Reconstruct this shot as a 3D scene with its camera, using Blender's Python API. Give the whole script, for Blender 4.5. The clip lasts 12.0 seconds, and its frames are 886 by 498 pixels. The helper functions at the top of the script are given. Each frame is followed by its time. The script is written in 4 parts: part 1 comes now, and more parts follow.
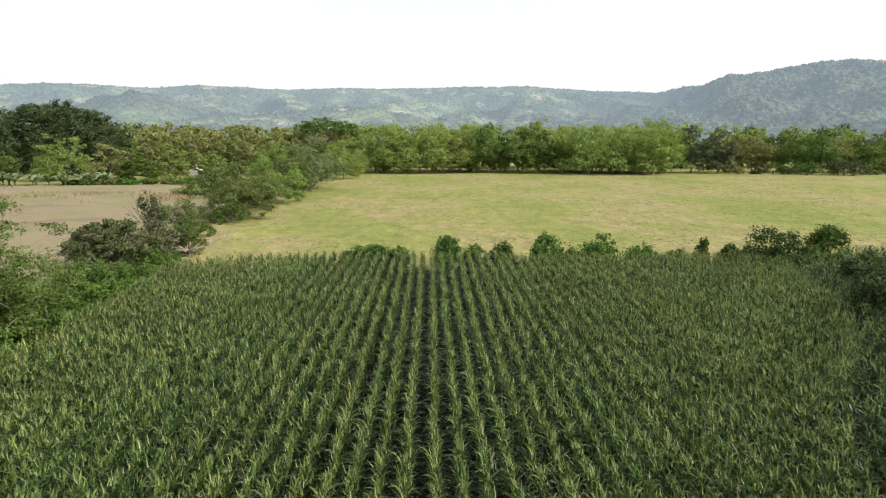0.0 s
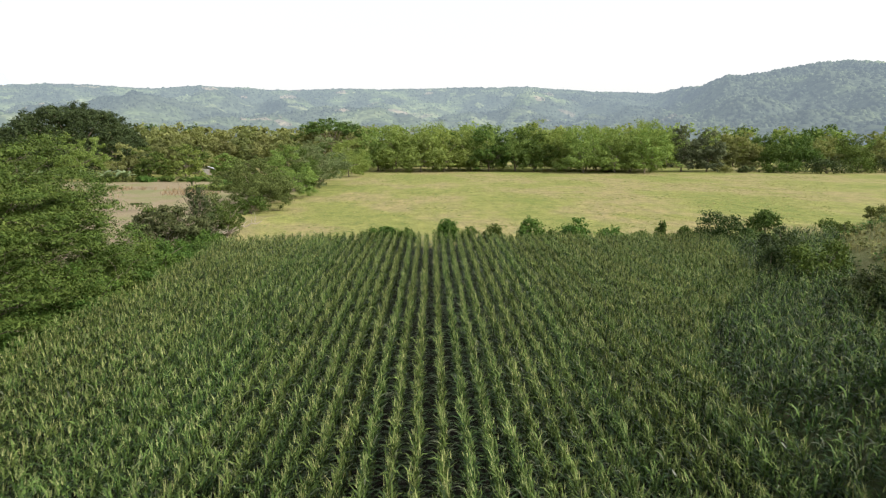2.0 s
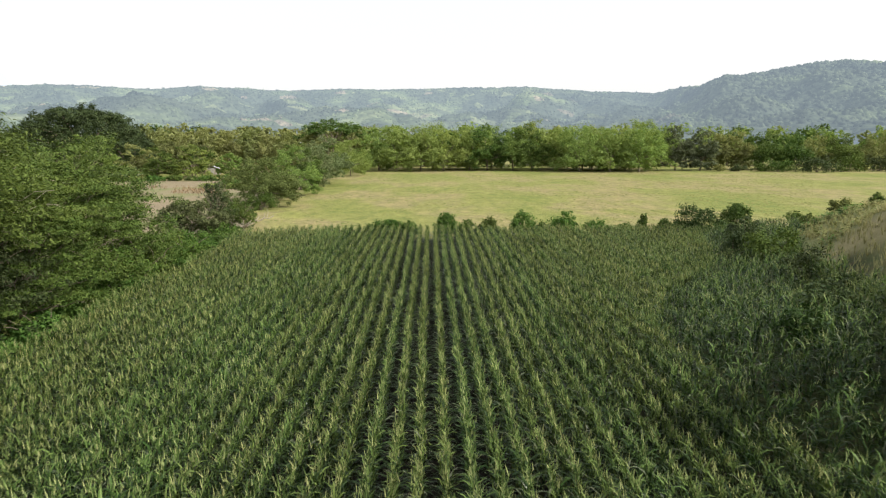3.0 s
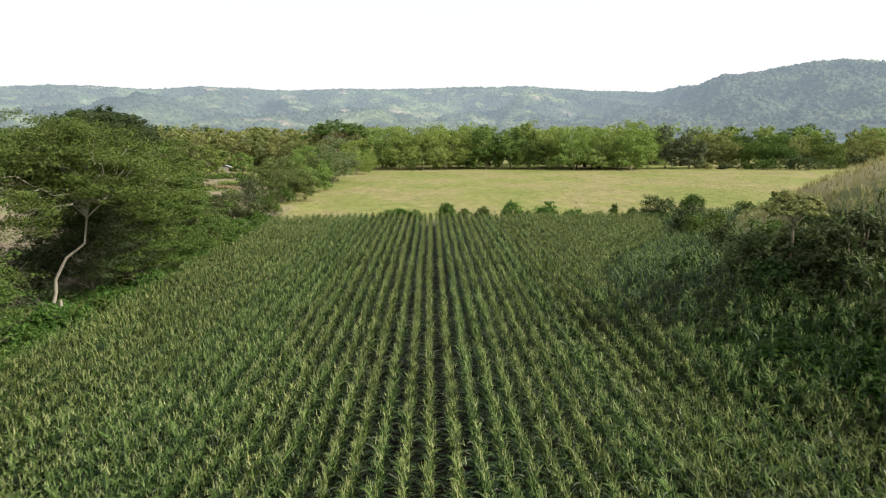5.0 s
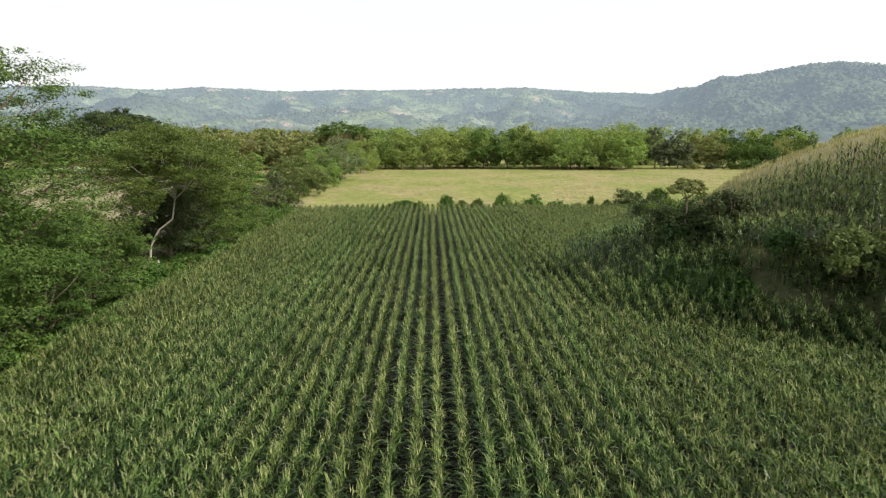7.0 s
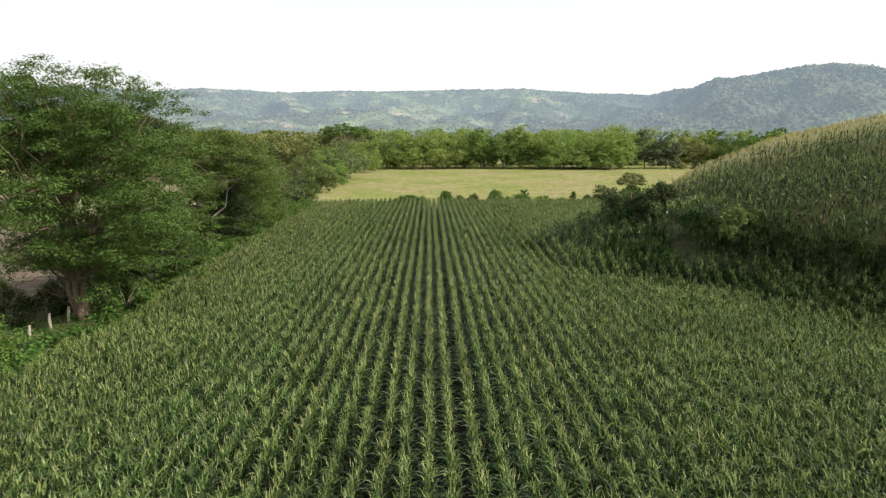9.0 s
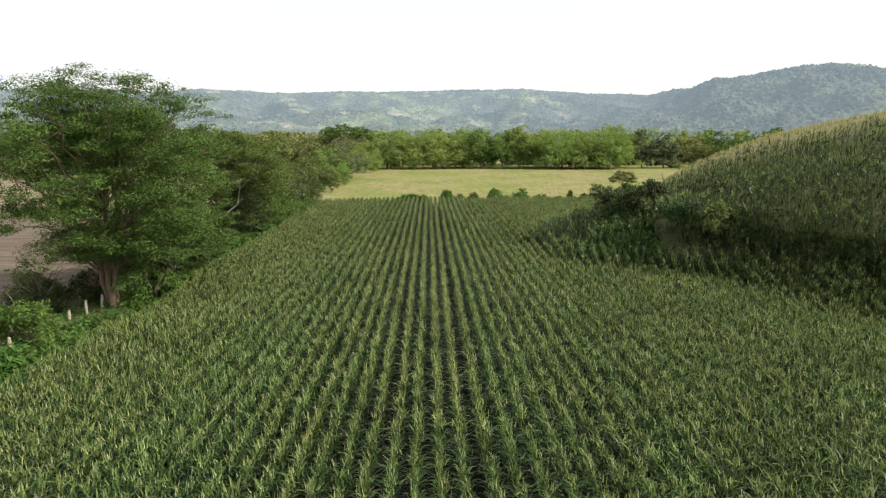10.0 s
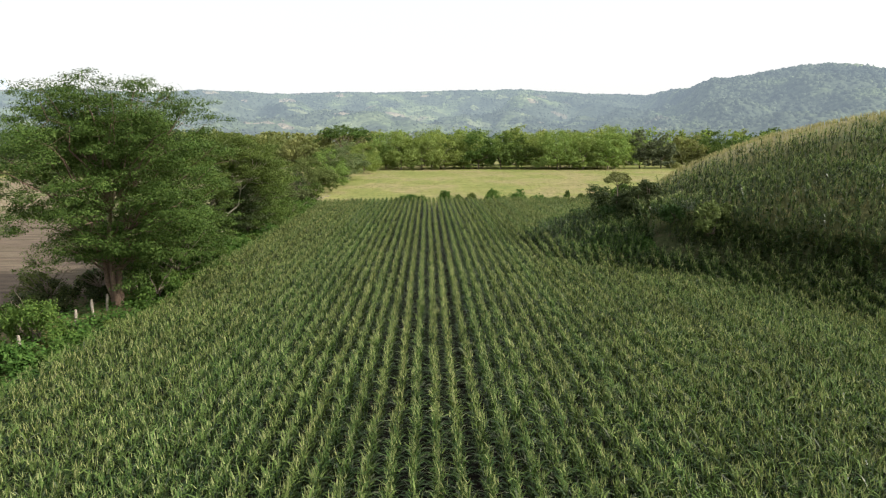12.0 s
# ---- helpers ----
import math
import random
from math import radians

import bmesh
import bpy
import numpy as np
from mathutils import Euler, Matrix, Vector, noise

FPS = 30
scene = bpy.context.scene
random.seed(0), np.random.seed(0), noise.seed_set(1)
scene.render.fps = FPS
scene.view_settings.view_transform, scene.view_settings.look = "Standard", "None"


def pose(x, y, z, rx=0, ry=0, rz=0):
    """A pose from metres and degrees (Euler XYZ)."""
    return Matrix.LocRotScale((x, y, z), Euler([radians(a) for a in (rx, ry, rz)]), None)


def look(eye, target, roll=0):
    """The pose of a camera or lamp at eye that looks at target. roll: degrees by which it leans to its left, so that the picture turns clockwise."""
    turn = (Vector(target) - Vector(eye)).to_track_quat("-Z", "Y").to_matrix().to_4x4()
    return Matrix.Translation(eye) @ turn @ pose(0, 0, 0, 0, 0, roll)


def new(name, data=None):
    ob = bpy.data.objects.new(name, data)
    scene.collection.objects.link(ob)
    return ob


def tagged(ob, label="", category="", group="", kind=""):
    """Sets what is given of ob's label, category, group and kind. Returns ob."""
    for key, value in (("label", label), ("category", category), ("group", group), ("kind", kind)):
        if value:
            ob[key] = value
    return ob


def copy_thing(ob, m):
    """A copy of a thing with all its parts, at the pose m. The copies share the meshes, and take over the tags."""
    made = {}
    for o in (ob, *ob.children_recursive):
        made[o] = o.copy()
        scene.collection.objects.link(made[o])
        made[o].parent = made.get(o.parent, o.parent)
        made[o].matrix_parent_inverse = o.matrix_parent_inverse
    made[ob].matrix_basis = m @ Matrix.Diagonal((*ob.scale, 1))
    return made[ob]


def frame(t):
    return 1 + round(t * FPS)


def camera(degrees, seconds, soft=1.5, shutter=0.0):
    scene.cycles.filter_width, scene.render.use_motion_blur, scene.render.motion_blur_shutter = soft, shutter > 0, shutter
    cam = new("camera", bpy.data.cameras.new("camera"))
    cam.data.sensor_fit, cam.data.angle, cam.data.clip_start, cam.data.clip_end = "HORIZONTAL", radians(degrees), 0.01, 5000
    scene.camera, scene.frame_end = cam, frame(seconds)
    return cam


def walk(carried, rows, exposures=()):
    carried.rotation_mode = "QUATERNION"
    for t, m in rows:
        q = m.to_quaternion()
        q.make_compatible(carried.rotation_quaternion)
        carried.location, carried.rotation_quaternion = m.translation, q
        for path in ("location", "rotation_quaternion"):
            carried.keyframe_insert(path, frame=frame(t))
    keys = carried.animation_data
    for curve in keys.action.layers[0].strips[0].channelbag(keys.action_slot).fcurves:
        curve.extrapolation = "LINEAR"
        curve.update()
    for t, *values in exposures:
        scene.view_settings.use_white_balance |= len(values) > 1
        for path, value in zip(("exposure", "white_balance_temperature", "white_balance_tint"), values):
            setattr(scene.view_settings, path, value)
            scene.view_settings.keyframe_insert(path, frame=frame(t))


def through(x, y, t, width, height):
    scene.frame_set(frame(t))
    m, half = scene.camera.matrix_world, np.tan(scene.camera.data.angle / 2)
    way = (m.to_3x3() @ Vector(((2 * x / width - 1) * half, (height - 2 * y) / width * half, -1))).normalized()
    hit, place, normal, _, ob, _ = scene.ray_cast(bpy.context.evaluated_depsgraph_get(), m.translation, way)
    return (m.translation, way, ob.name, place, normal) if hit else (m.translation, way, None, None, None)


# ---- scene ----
cam = camera(71.4, 12.0, soft=1.2, shutter=0.25)
PATH = [
    (0, (0.322, 58.944, 12.351), (0.36, 60.914, 12.01), 0.1),
    (0.5, (0.236, 56.432, 12.245), (0.275, 58.403, 11.905), 0.1),
    (1, (0.137, 53.7, 12.223), (0.175, 55.67, 11.883), 0.1),
    (1.5, (0.103, 50.772, 12.198), (0.14, 52.742, 11.857), 0.0),
    (2, (0.045, 47.76, 12.157), (0.083, 49.731, 11.817), 0.1),
    (2.5, (0.02, 44.634, 12.118), (0.058, 46.605, 11.778), 0.0),
    (3, (-0.044, 41.58, 12.133), (-0.005, 43.55, 11.793), 0.0),
    (5, (-0.333, 28.435, 12.304), (-0.296, 30.405, 11.962), -0.1),
    (5.5, (-0.35, 24.936, 12.265), (-0.314, 26.906, 11.923), -0.1),
    (6, (-0.461, 21.439, 12.27), (-0.423, 23.409, 11.929), -0.0),
    (6.5, (-0.59, 17.963, 12.278), (-0.552, 19.934, 11.937), 0.0),
    (7, (-0.696, 14.385, 12.277), (-0.658, 16.355, 11.938), 0.0),
    (9, (-1.215, 0.603, 12.472), (-1.172, 2.574, 12.135), -0.0),
    (9.5, (-1.351, -1.631, 12.456), (-1.309, 0.34, 12.119), -0.0),
    (10, (-1.609, -2.993, 12.452), (-1.564, -1.022, 12.116), -0.1),
    (10.5, (-1.774, -3.706, 12.521), (-1.727, -1.735, 12.186), -0.1),
    (11, (-1.872, -3.875, 12.591), (-1.825, -1.904, 12.257), -0.2),
    (11.5, (-1.695, -3.963, 12.603), (-1.648, -1.992, 12.269), -0.2),
    (12, (-1.555, -4.028, 12.592), (-1.506, -2.057, 12.257), -0.2),
]
walk(cam, [(t, look(eye, target, roll)) for t, eye, target, roll in PATH])

# ---- light ----
world = bpy.data.worlds.new("hazy_day")
scene.world = world
world.use_nodes = True
wn, wl = world.node_tree.nodes, world.node_tree.links
sky = wn.new("ShaderNodeTexSky")
sky.sky_type = "NISHITA"
sky.sun_disc = False
SUN_ELEV, SUN_AZ = 37.0, 108.5          # degrees above the horizon; clockwise from +y
sky.sun_elevation = radians(SUN_ELEV)
sky.sun_rotation = radians(SUN_AZ)
sky.air_density, sky.dust_density, sky.ozone_density = 1.0, 4.0, 1.0
haze = wn.new("ShaderNodeMix")
haze.data_type = "RGBA"
haze.inputs[0].default_value = 0.68
haze.inputs[7].default_value = (12.2, 12.1, 12.0, 1)
wl.new(sky.outputs[0], haze.inputs[6])
wl.new(haze.outputs[2], wn["Background"].inputs[0])
wn["Background"].inputs[1].default_value = 0.092

sun_data = bpy.data.lights.new("sun", "SUN")
sun_data.energy, sun_data.angle, sun_data.color = 4.8, radians(2.0), (1.0, 0.94, 0.83)
sun = new("sun", sun_data)
sa, se = radians(SUN_AZ), radians(SUN_ELEV)
sun.matrix_world = look((math.sin(sa) * math.cos(se) * 200, math.cos(sa) * math.cos(se) * 200, math.sin(se) * 200), (0, 0, 0))
scene.view_settings.exposure = 0.28

# ---- small numeric helpers ----


def smooth(a, b, v):
    u = np.clip((np.asarray(v, float) - a) / (b - a), 0, 1)
    return u * u * (3 - 2 * u)


def lattice(ix, iy, seed):
    n = (ix.astype(np.int64) * 374761393 + iy.astype(np.int64) * 668265263 + seed * 982451653) & 0x7FFFFFFF
    n = ((n ^ (n >> 13)) * 1274126177) & 0x7FFFFFFF
    return ((n ^ (n >> 16)) & 0xFFFF) / 65535.0


def vnoise(x, y, seed=0):
    """Smooth value noise, 0 to 1."""
    x, y = np.asarray(x, float), np.asarray(y, float)
    ix, iy = np.floor(x), np.floor(y)
    fx, fy = x - ix, y - iy
    fx, fy = fx * fx * (3 - 2 * fx), fy * fy * (3 - 2 * fy)
    a, b = lattice(ix, iy, seed), lattice(ix + 1, iy, seed)
    c, d = lattice(ix, iy + 1, seed), lattice(ix + 1, iy + 1, seed)
    return (a * (1 - fx) + b * fx) * (1 - fy) + (c * (1 - fx) + d * fx) * fy


def fbm(x, y, octaves=4, seed=0):
    total, amp, norm = 0.0, 1.0, 0.0
    for k in range(octaves):
        total = total + amp * vnoise(x * 2**k, y * 2**k, seed + 17 * k)
        norm += amp
        amp *= 0.5
    return total / norm


def foot_x(y):
    """Where the level maize field ends and the bank on its east side begins."""
    return np.interp(y, [-40, 20, 33, 44, 48.5, 51, 54, 60, 66, 73, 80, 86.5, 92, 98.6, 110, 125, 160],
                     [60, 37.5, 28.6, 22.8, 17.6, 14.4, 12, 10.7, 10.5, 11.8, 15, 20.5, 23.6, 25.8, 29.6, 41, 80])


def ledge_x(y):
    """The lip above the bank, where the knoll's own maize begins."""
    return np.interp(y, [20, 35, 42, 46, 50, 55, 60, 66, 75, 85, 95, 108], [41, 30.4, 26.2, 23.4, 20.2, 18.4, 18.6, 20, 23, 27, 32, 40])


def knoll_r(x, y):
    return np.sqrt(((x - 53.2) / 31.6) ** 2 + ((y - 63.5) / 35.8) ** 2)


def height(x, y):
    """Height of the ground."""
    x, y = np.asarray(x, float), np.asarray(y, float)
    z = 0.45 * smooth(25, 100, y) * (1 - smooth(118, 155, y))
    z = z + 0.5 * smooth(-21, -25, x) * smooth(10, 30, y) * (1 - smooth(130, 170, y))
    d = x - foot_x(y)
    inside = 1 - smooth(95, 128, y)
    lip = x - ledge_x(y)
    bank = 2.15 * smooth(-3.0, 3.0, d) + 1.6 * smooth(0.5, 7.0, d)
    bank = bank * (1 - 0.55 * smooth(62, 78, y) * (1 - smooth(0, 8, lip)))
    cut = 1.3 + 1.5 * (1 - smooth(48, 56, y)) * (1 - smooth(4, 15, lip))
    z = z + (bank + cut * smooth(-0.3, 0.9, lip)) * inside * smooth(15, 35, y)
    z = z + 1.4 * np.exp(-((x - 49) / 10) ** 2 - ((y - 106) / 9) ** 2)
    r = knoll_r(x, y)
    z = z + 10.7 * np.clip(1 - r ** 1.7, 0, 1) * (0.95 + 0.10 * fbm(x * 0.08, y * 0.08, 3, 5))
    z = z + 0.25 * (fbm(x * 0.07, y * 0.07, 3, 9) - 0.5) * smooth(0, 6, np.abs(x) - 20)
    return z


def gz(x, y):
    return float(height(x, y))


def link_mesh(name, verts, faces, mats, mat_index=None, shade=False):
    """A mesh object from arrays: faces all with the same number of corners."""
    verts, faces = np.asarray(verts, np.float32), np.asarray(faces, np.int32)
    me = bpy.data.meshes.new(name)
    nf, k = faces.shape
    me.vertices.add(len(verts))
    me.vertices.foreach_set("co", verts.ravel())
    me.loops.add(nf * k)
    me.loops.foreach_set("vertex_index", faces.ravel())
    me.polygons.add(nf)
    me.polygons.foreach_set("loop_start", np.arange(0, nf * k, k, dtype=np.int32))
    me.polygons.foreach_set("loop_total", np.full(nf, k, dtype=np.int32))
    for m in mats:
        me.materials.append(m)
    if mat_index is not None:
        me.polygons.foreach_set("material_index", np.asarray(mat_index, np.int32))
    me.polygons.foreach_set("use_smooth", np.full(nf, shade))
    me.update(calc_edges=True)
    return me


def thing(name, me, label="", category="", group="", kind="", at=None, parent=None):
    ob = new(name, me)
    if at is not None:
        ob.matrix_basis = at
    if parent is not None:
        ob.parent = parent
    return tagged(ob, label, category, group, kind)


# ---- materials ----


def node_mat(name):
    m = bpy.data.materials.new(name)
    m.use_nodes = True
    nt = m.node_tree
    return m, nt, nt.nodes["Principled BSDF"], nt.nodes["Material Output"]


def ramp_of(nt, fac, stops):
    r = nt.nodes.new("ShaderNodeValToRGB")
    while len(r.color_ramp.elements) < len(stops):
        r.color_ramp.elements.new(0.5)
    for e, (p, c) in zip(r.color_ramp.elements, stops):
        e.position, e.color = p, (*c, 1)
    nt.links.new(fac, r.inputs[0])
    return r.outputs[0]


def noise_of(nt, scale, detail=4, rough=0.6, coord="Object"):
    tc = nt.nodes.new("ShaderNodeTexCoord")
    n = nt.nodes.new("ShaderNodeTexNoise")
    n.inputs["Scale"].default_value, n.inputs["Detail"].default_value = scale, detail
    n.inputs["Roughness"].default_value = rough
    nt.links.new(tc.outputs[coord], n.inputs["Vector"])
    return n.outputs["Fac"]


def mixed(nt, fac, a, b, mode="MIX"):
    m = nt.nodes.new("ShaderNodeMix")
    m.data_type, m.blend_type = "RGBA", mode
    for sock, v in ((m.inputs[0], fac), (m.inputs[6], a), (m.inputs[7], b)):
        if isinstance(v, (int, float)):
            sock.default_value = v
        elif isinstance(v, tuple):
            sock.default_value = (*v, 1)
        else:
            nt.links.new(v, sock)
    return m.outputs[2]


def math_of(nt, op, a, b=None, clamp=False):
    m = nt.nodes.new("ShaderNodeMath")
    m.operation, m.use_clamp = op, clamp
    for sock, v in zip(m.inputs, (a, b)):
        if v is None:
            continue
        if isinstance(v, (int, float)):
            sock.default_value = v
        else:
            nt.links.new(v, sock)
    return m.outputs[0]


def leaf_mat(name, dark, light, through=0.3, rough=0.5, patch=0.35, glint=None, gloss=0.05):
    """Leaves: colour varies from leaf to leaf, from plant to plant and in patches of some metres."""
    m, nt, bsdf, out = node_mat(name)
    geo = nt.nodes.new("ShaderNodeNewGeometry")
    stops = [(0.0, dark), (0.9, light)]
    # the last tenth of the leaves is painted as pale glints
    if glint:
        stops += [(0.91, glint), (1.0, glint)]
    col = ramp_of(nt, geo.outputs["Random Per Island"], stops)
    info = nt.nodes.new("ShaderNodeObjectInfo")
    hue = nt.nodes.new("ShaderNodeHueSaturation")
    hue.inputs["Saturation"].default_value = 0.95
    nt.links.new(math_of(nt, "ADD", math_of(nt, "MULTIPLY", info.outputs["Random"], 0.03), 0.485), hue.inputs["Hue"])
    pos = nt.nodes.new("ShaderNodeTexNoise")
    pos.inputs["Scale"].default_value, pos.inputs["Detail"].default_value = patch, 3
    nt.links.new(geo.outputs["Position"], pos.inputs["Vector"])
    nt.links.new(math_of(nt, "ADD", math_of(nt, "MULTIPLY", pos.outputs["Fac"], 0.9), 0.55), hue.inputs["Value"])
    nt.links.new(col, hue.inputs["Color"])
    nt.links.new(hue.outputs[0], bsdf.inputs["Base Color"])
    bsdf.inputs["Roughness"].default_value = rough
    bsdf.inputs["Specular IOR Level"].default_value = gloss
    tr = nt.nodes.new("ShaderNodeBsdfTranslucent")
    nt.links.new(mixed(nt, 1.0, hue.outputs[0], (1.0, 1.0, 0.55), "MULTIPLY"), tr.inputs["Color"])
    mix = nt.nodes.new("ShaderNodeMixShader")
    mix.inputs[0].default_value = through
    nt.links.new(bsdf.outputs[0], mix.inputs[1])
    nt.links.new(tr.outputs[0], mix.inputs[2])
    nt.links.new(mix.outputs[0], out.inputs["Surface"])
    return m


def bark_mat(name, dark, light):
    m, nt, bsdf, out = node_mat(name)
    fac = noise_of(nt, 6.0, 6, 0.7)
    nt.links.new(ramp_of(nt, fac, [(0.3, dark), (0.7, light)]), bsdf.inputs["Base Color"])
    bsdf.inputs["Roughness"].default_value = 0.9
    bump = nt.nodes.new("ShaderNodeBump")
    bump.inputs["Strength"].default_value, bump.inputs["Distance"].default_value = 0.6, 0.05
    nt.links.new(fac, bump.inputs["Height"])
    nt.links.new(bump.outputs[0], bsdf.inputs["Normal"])
    return m


# lower leaves coloured dark for the shade between rows, a few pale as glints
M_MAIZE_SHADED = leaf_mat("maize_shaded_leaf", (0.008, 0.022, 0.006), (0.032, 0.065, 0.016), 0.10, 0.36, 0.25, (0.12, 0.14, 0.08), 0.22)
# young top blades, coloured lighter as if in sun
M_MAIZE_TOP_LIT = leaf_mat("maize_lit_young_leaf", (0.022, 0.052, 0.009), (0.124, 0.184, 0.044), 0.10, 0.5, 0.25, gloss=0.1)
M_TASSEL = leaf_mat("maize_tassel", (0.14, 0.186, 0.062), (0.31, 0.33, 0.138), 0.12, 0.7, 0.25)
M_STALK = leaf_mat("maize_stalk", (0.05, 0.075, 0.02), (0.10, 0.125, 0.04), 0.0, 0.6, 0.25)
M_GRASS = leaf_mat("pasture_tuft", (0.11, 0.145, 0.04), (0.24, 0.235, 0.09), 0.1, 0.8, 0.12)
M_DRY = leaf_mat("dry_grass", (0.25, 0.255, 0.115), (0.42, 0.395, 0.21), 0.25, 0.8, 0.3)
# weed green darkened to paint in the shade of the bank
M_RANK_SHADED = leaf_mat("rank_shaded_weed_leaf", (0.020, 0.045, 0.012), (0.058, 0.100, 0.027), 0.2, 0.5, 0.4)
M_STRAW = leaf_mat("straw_weed", (0.22, 0.165, 0.09), (0.38, 0.29, 0.17), 0.2, 0.8, 0.3)
M_WEED = leaf_mat("weed_leaf", (0.042, 0.10, 0.018), (0.115, 0.20, 0.038), 0.3, 0.5, 0.4)
M_FRESH = leaf_mat("fresh_green_leaf", (0.13, 0.20, 0.048), (0.27, 0.35, 0.098), 0.42, 0.6, 0.1, gloss=0.05)
M_MID = leaf_mat("mid_green_leaf", (0.034, 0.072, 0.013), (0.115, 0.170, 0.036), 0.25, 0.5, 0.2)
M_THORN = leaf_mat("thorn_leaf", (0.036, 0.074, 0.013), (0.122, 0.180, 0.038), 0.25, 0.5, 0.2)
M_DARK = leaf_mat("dark_green_leaf", (0.028, 0.048, 0.018), (0.075, 0.10, 0.038), 0.2, 0.5, 0.2)
M_OLIVE = leaf_mat("olive_brown_leaf", (0.16, 0.185, 0.066), (0.30, 0.33, 0.13), 0.4, 0.7, 0.15, gloss=0.05)
M_DULL = leaf_mat("dull_olive_leaf", (0.066, 0.094, 0.026), (0.175, 0.210, 0.066), 0.3, 0.6, 0.2)
M_BROWN = leaf_mat("bronze_leaf", (0.066, 0.084, 0.046), (0.140, 0.160, 0.088), 0.2, 0.6, 0.2)
M_GREY = leaf_mat("grey_green_leaf", (0.050, 0.072, 0.028), (0.120, 0.146, 0.062), 0.3, 0.6, 0.25)
M_SILVER = leaf_mat("pale_grey_green_leaf", (0.105, 0.14, 0.06), (0.225, 0.265, 0.12), 0.3, 0.6, 0.25)
M_BANANA = leaf_mat("banana_leaf", (0.13, 0.19, 0.09), (0.26, 0.33, 0.18), 0.35, 0.4, 0.3)
M_BARK = bark_mat("grey_brown_bark", (0.10, 0.08, 0.06), (0.26, 0.21, 0.16))
M_PALE = bark_mat("pale_bark", (0.28, 0.245, 0.19), (0.48, 0.44, 0.35))
M_RED = bark_mat("reddish_bark", (0.085, 0.055, 0.04), (0.22, 0.15, 0.105))
M_POST = bark_mat("weathered_post_wood", (0.22, 0.18, 0.14), (0.45, 0.40, 0.33))


def ground_mat():
    """Soil under the crops, pasture, ploughed land and far plain on one sheet, told apart by place."""
    m, nt, bsdf, out = node_mat("ground")
    geo = nt.nodes.new("ShaderNodeNewGeometry")
    sep = nt.nodes.new("ShaderNodeSeparateXYZ")
    nt.links.new(geo.outputs["Position"], sep.inputs[0])
    X, Y, Z = sep.outputs[0], sep.outputs[1], sep.outputs[2]

    def n(scale, detail=4, rough=0.6, squash=None):
        t = nt.nodes.new("ShaderNodeTexNoise")
        t.inputs["Scale"].default_value, t.inputs["Detail"].default_value, t.inputs["Roughness"].default_value = scale, detail, rough
        src = geo.outputs["Position"]
        if squash:
            mp = nt.nodes.new("ShaderNodeMapping")
            mp.inputs["Scale"].default_value = squash
            nt.links.new(src, mp.inputs[0])
            src = mp.outputs[0]
        nt.links.new(src, t.inputs["Vector"])
        return t.outputs["Fac"]

    wob = math_of(nt, "MULTIPLY", math_of(nt, "SUBTRACT", n(0.15, 4), 0.5), 9.0)

    def step(v, edge, soft):
        return math_of(nt, "DIVIDE", math_of(nt, "SUBTRACT", v, edge), soft, clamp=True)

    Xw, Yw = math_of(nt, "ADD", X, wob), math_of(nt, "ADD", Y, wob)
    # pasture
    grass = ramp_of(nt, n(0.035, 4, 0.6, (1.1, 0.6, 1)), [(0.35, (0.165, 0.196, 0.056)), (0.48, (0.212, 0.224, 0.078)), (0.57, (0.258, 0.226, 0.122)), (0.66, (0.200, 0.214, 0.070))])
    grass = mixed(nt, 0.8, grass, ramp_of(nt, n(0.42, 8, 0.75, (1.0, 0.5, 1)), [(0.32, (0.52, 0.60, 0.48)), (0.68, (1.38, 1.28, 1.18))]), "MULTIPLY")
    grass = mixed(nt, 0.8, grass, ramp_of(nt, n(2.4, 5, 0.8, (1.0, 0.6, 1)), [(0.3, (0.46, 0.48, 0.46)), (0.7, (1.32, 1.3, 1.24))]), "MULTIPLY")
    # ploughed, drying land west of the hedge
    tan = ramp_of(nt, n(0.06, 5), [(0.3, (0.155, 0.130, 0.082)), (0.46, (0.225, 0.185, 0.122)), (0.56, (0.185, 0.180, 0.090)), (0.68, (0.15, 0.17, 0.072))])
    tan = mixed(nt, 0.5, tan, ramp_of(nt, n(1.2, 5, 0.7), [(0.3, (0.65, 0.65, 0.65)), (0.7, (1.25, 1.25, 1.25))]), "MULTIPLY")
    furrow = ramp_of(nt, n(0.9, 4, 0.6, (0.25, 1.6, 1)), [(0.35, (0.058, 0.043, 0.034)), (0.65, (0.15, 0.114, 0.088))])
    tan = mixed(nt, math_of(nt, "MULTIPLY", math_of(nt, "SUBTRACT", 1.0, step(Yw, 85.0, 30.0)), 0.8), tan, furrow)
    # soil between the maize, blackened to stand for shade between the rows
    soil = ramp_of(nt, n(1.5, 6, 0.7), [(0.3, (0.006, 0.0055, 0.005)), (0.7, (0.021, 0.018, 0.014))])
    plain = ramp_of(nt, n(0.01, 4), [(0.35, (0.10, 0.14, 0.05)), (0.6, (0.20, 0.21, 0.08))])
    west = math_of(nt, "SUBTRACT", 1.0, step(math_of(nt, "ADD", Xw, math_of(nt, "MULTIPLY", step(Y, 120.0, 40.0), 6.0)), -30.0, 4.0))
    far_west = step(Yw, 238.0, 10.0)
    col = mixed(nt, math_of(nt, "MULTIPLY", west, math_of(nt, "SUBTRACT", 1.0, far_west)), grass, tan)
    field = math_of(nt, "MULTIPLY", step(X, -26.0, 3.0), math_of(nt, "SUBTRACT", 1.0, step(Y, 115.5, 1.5)))
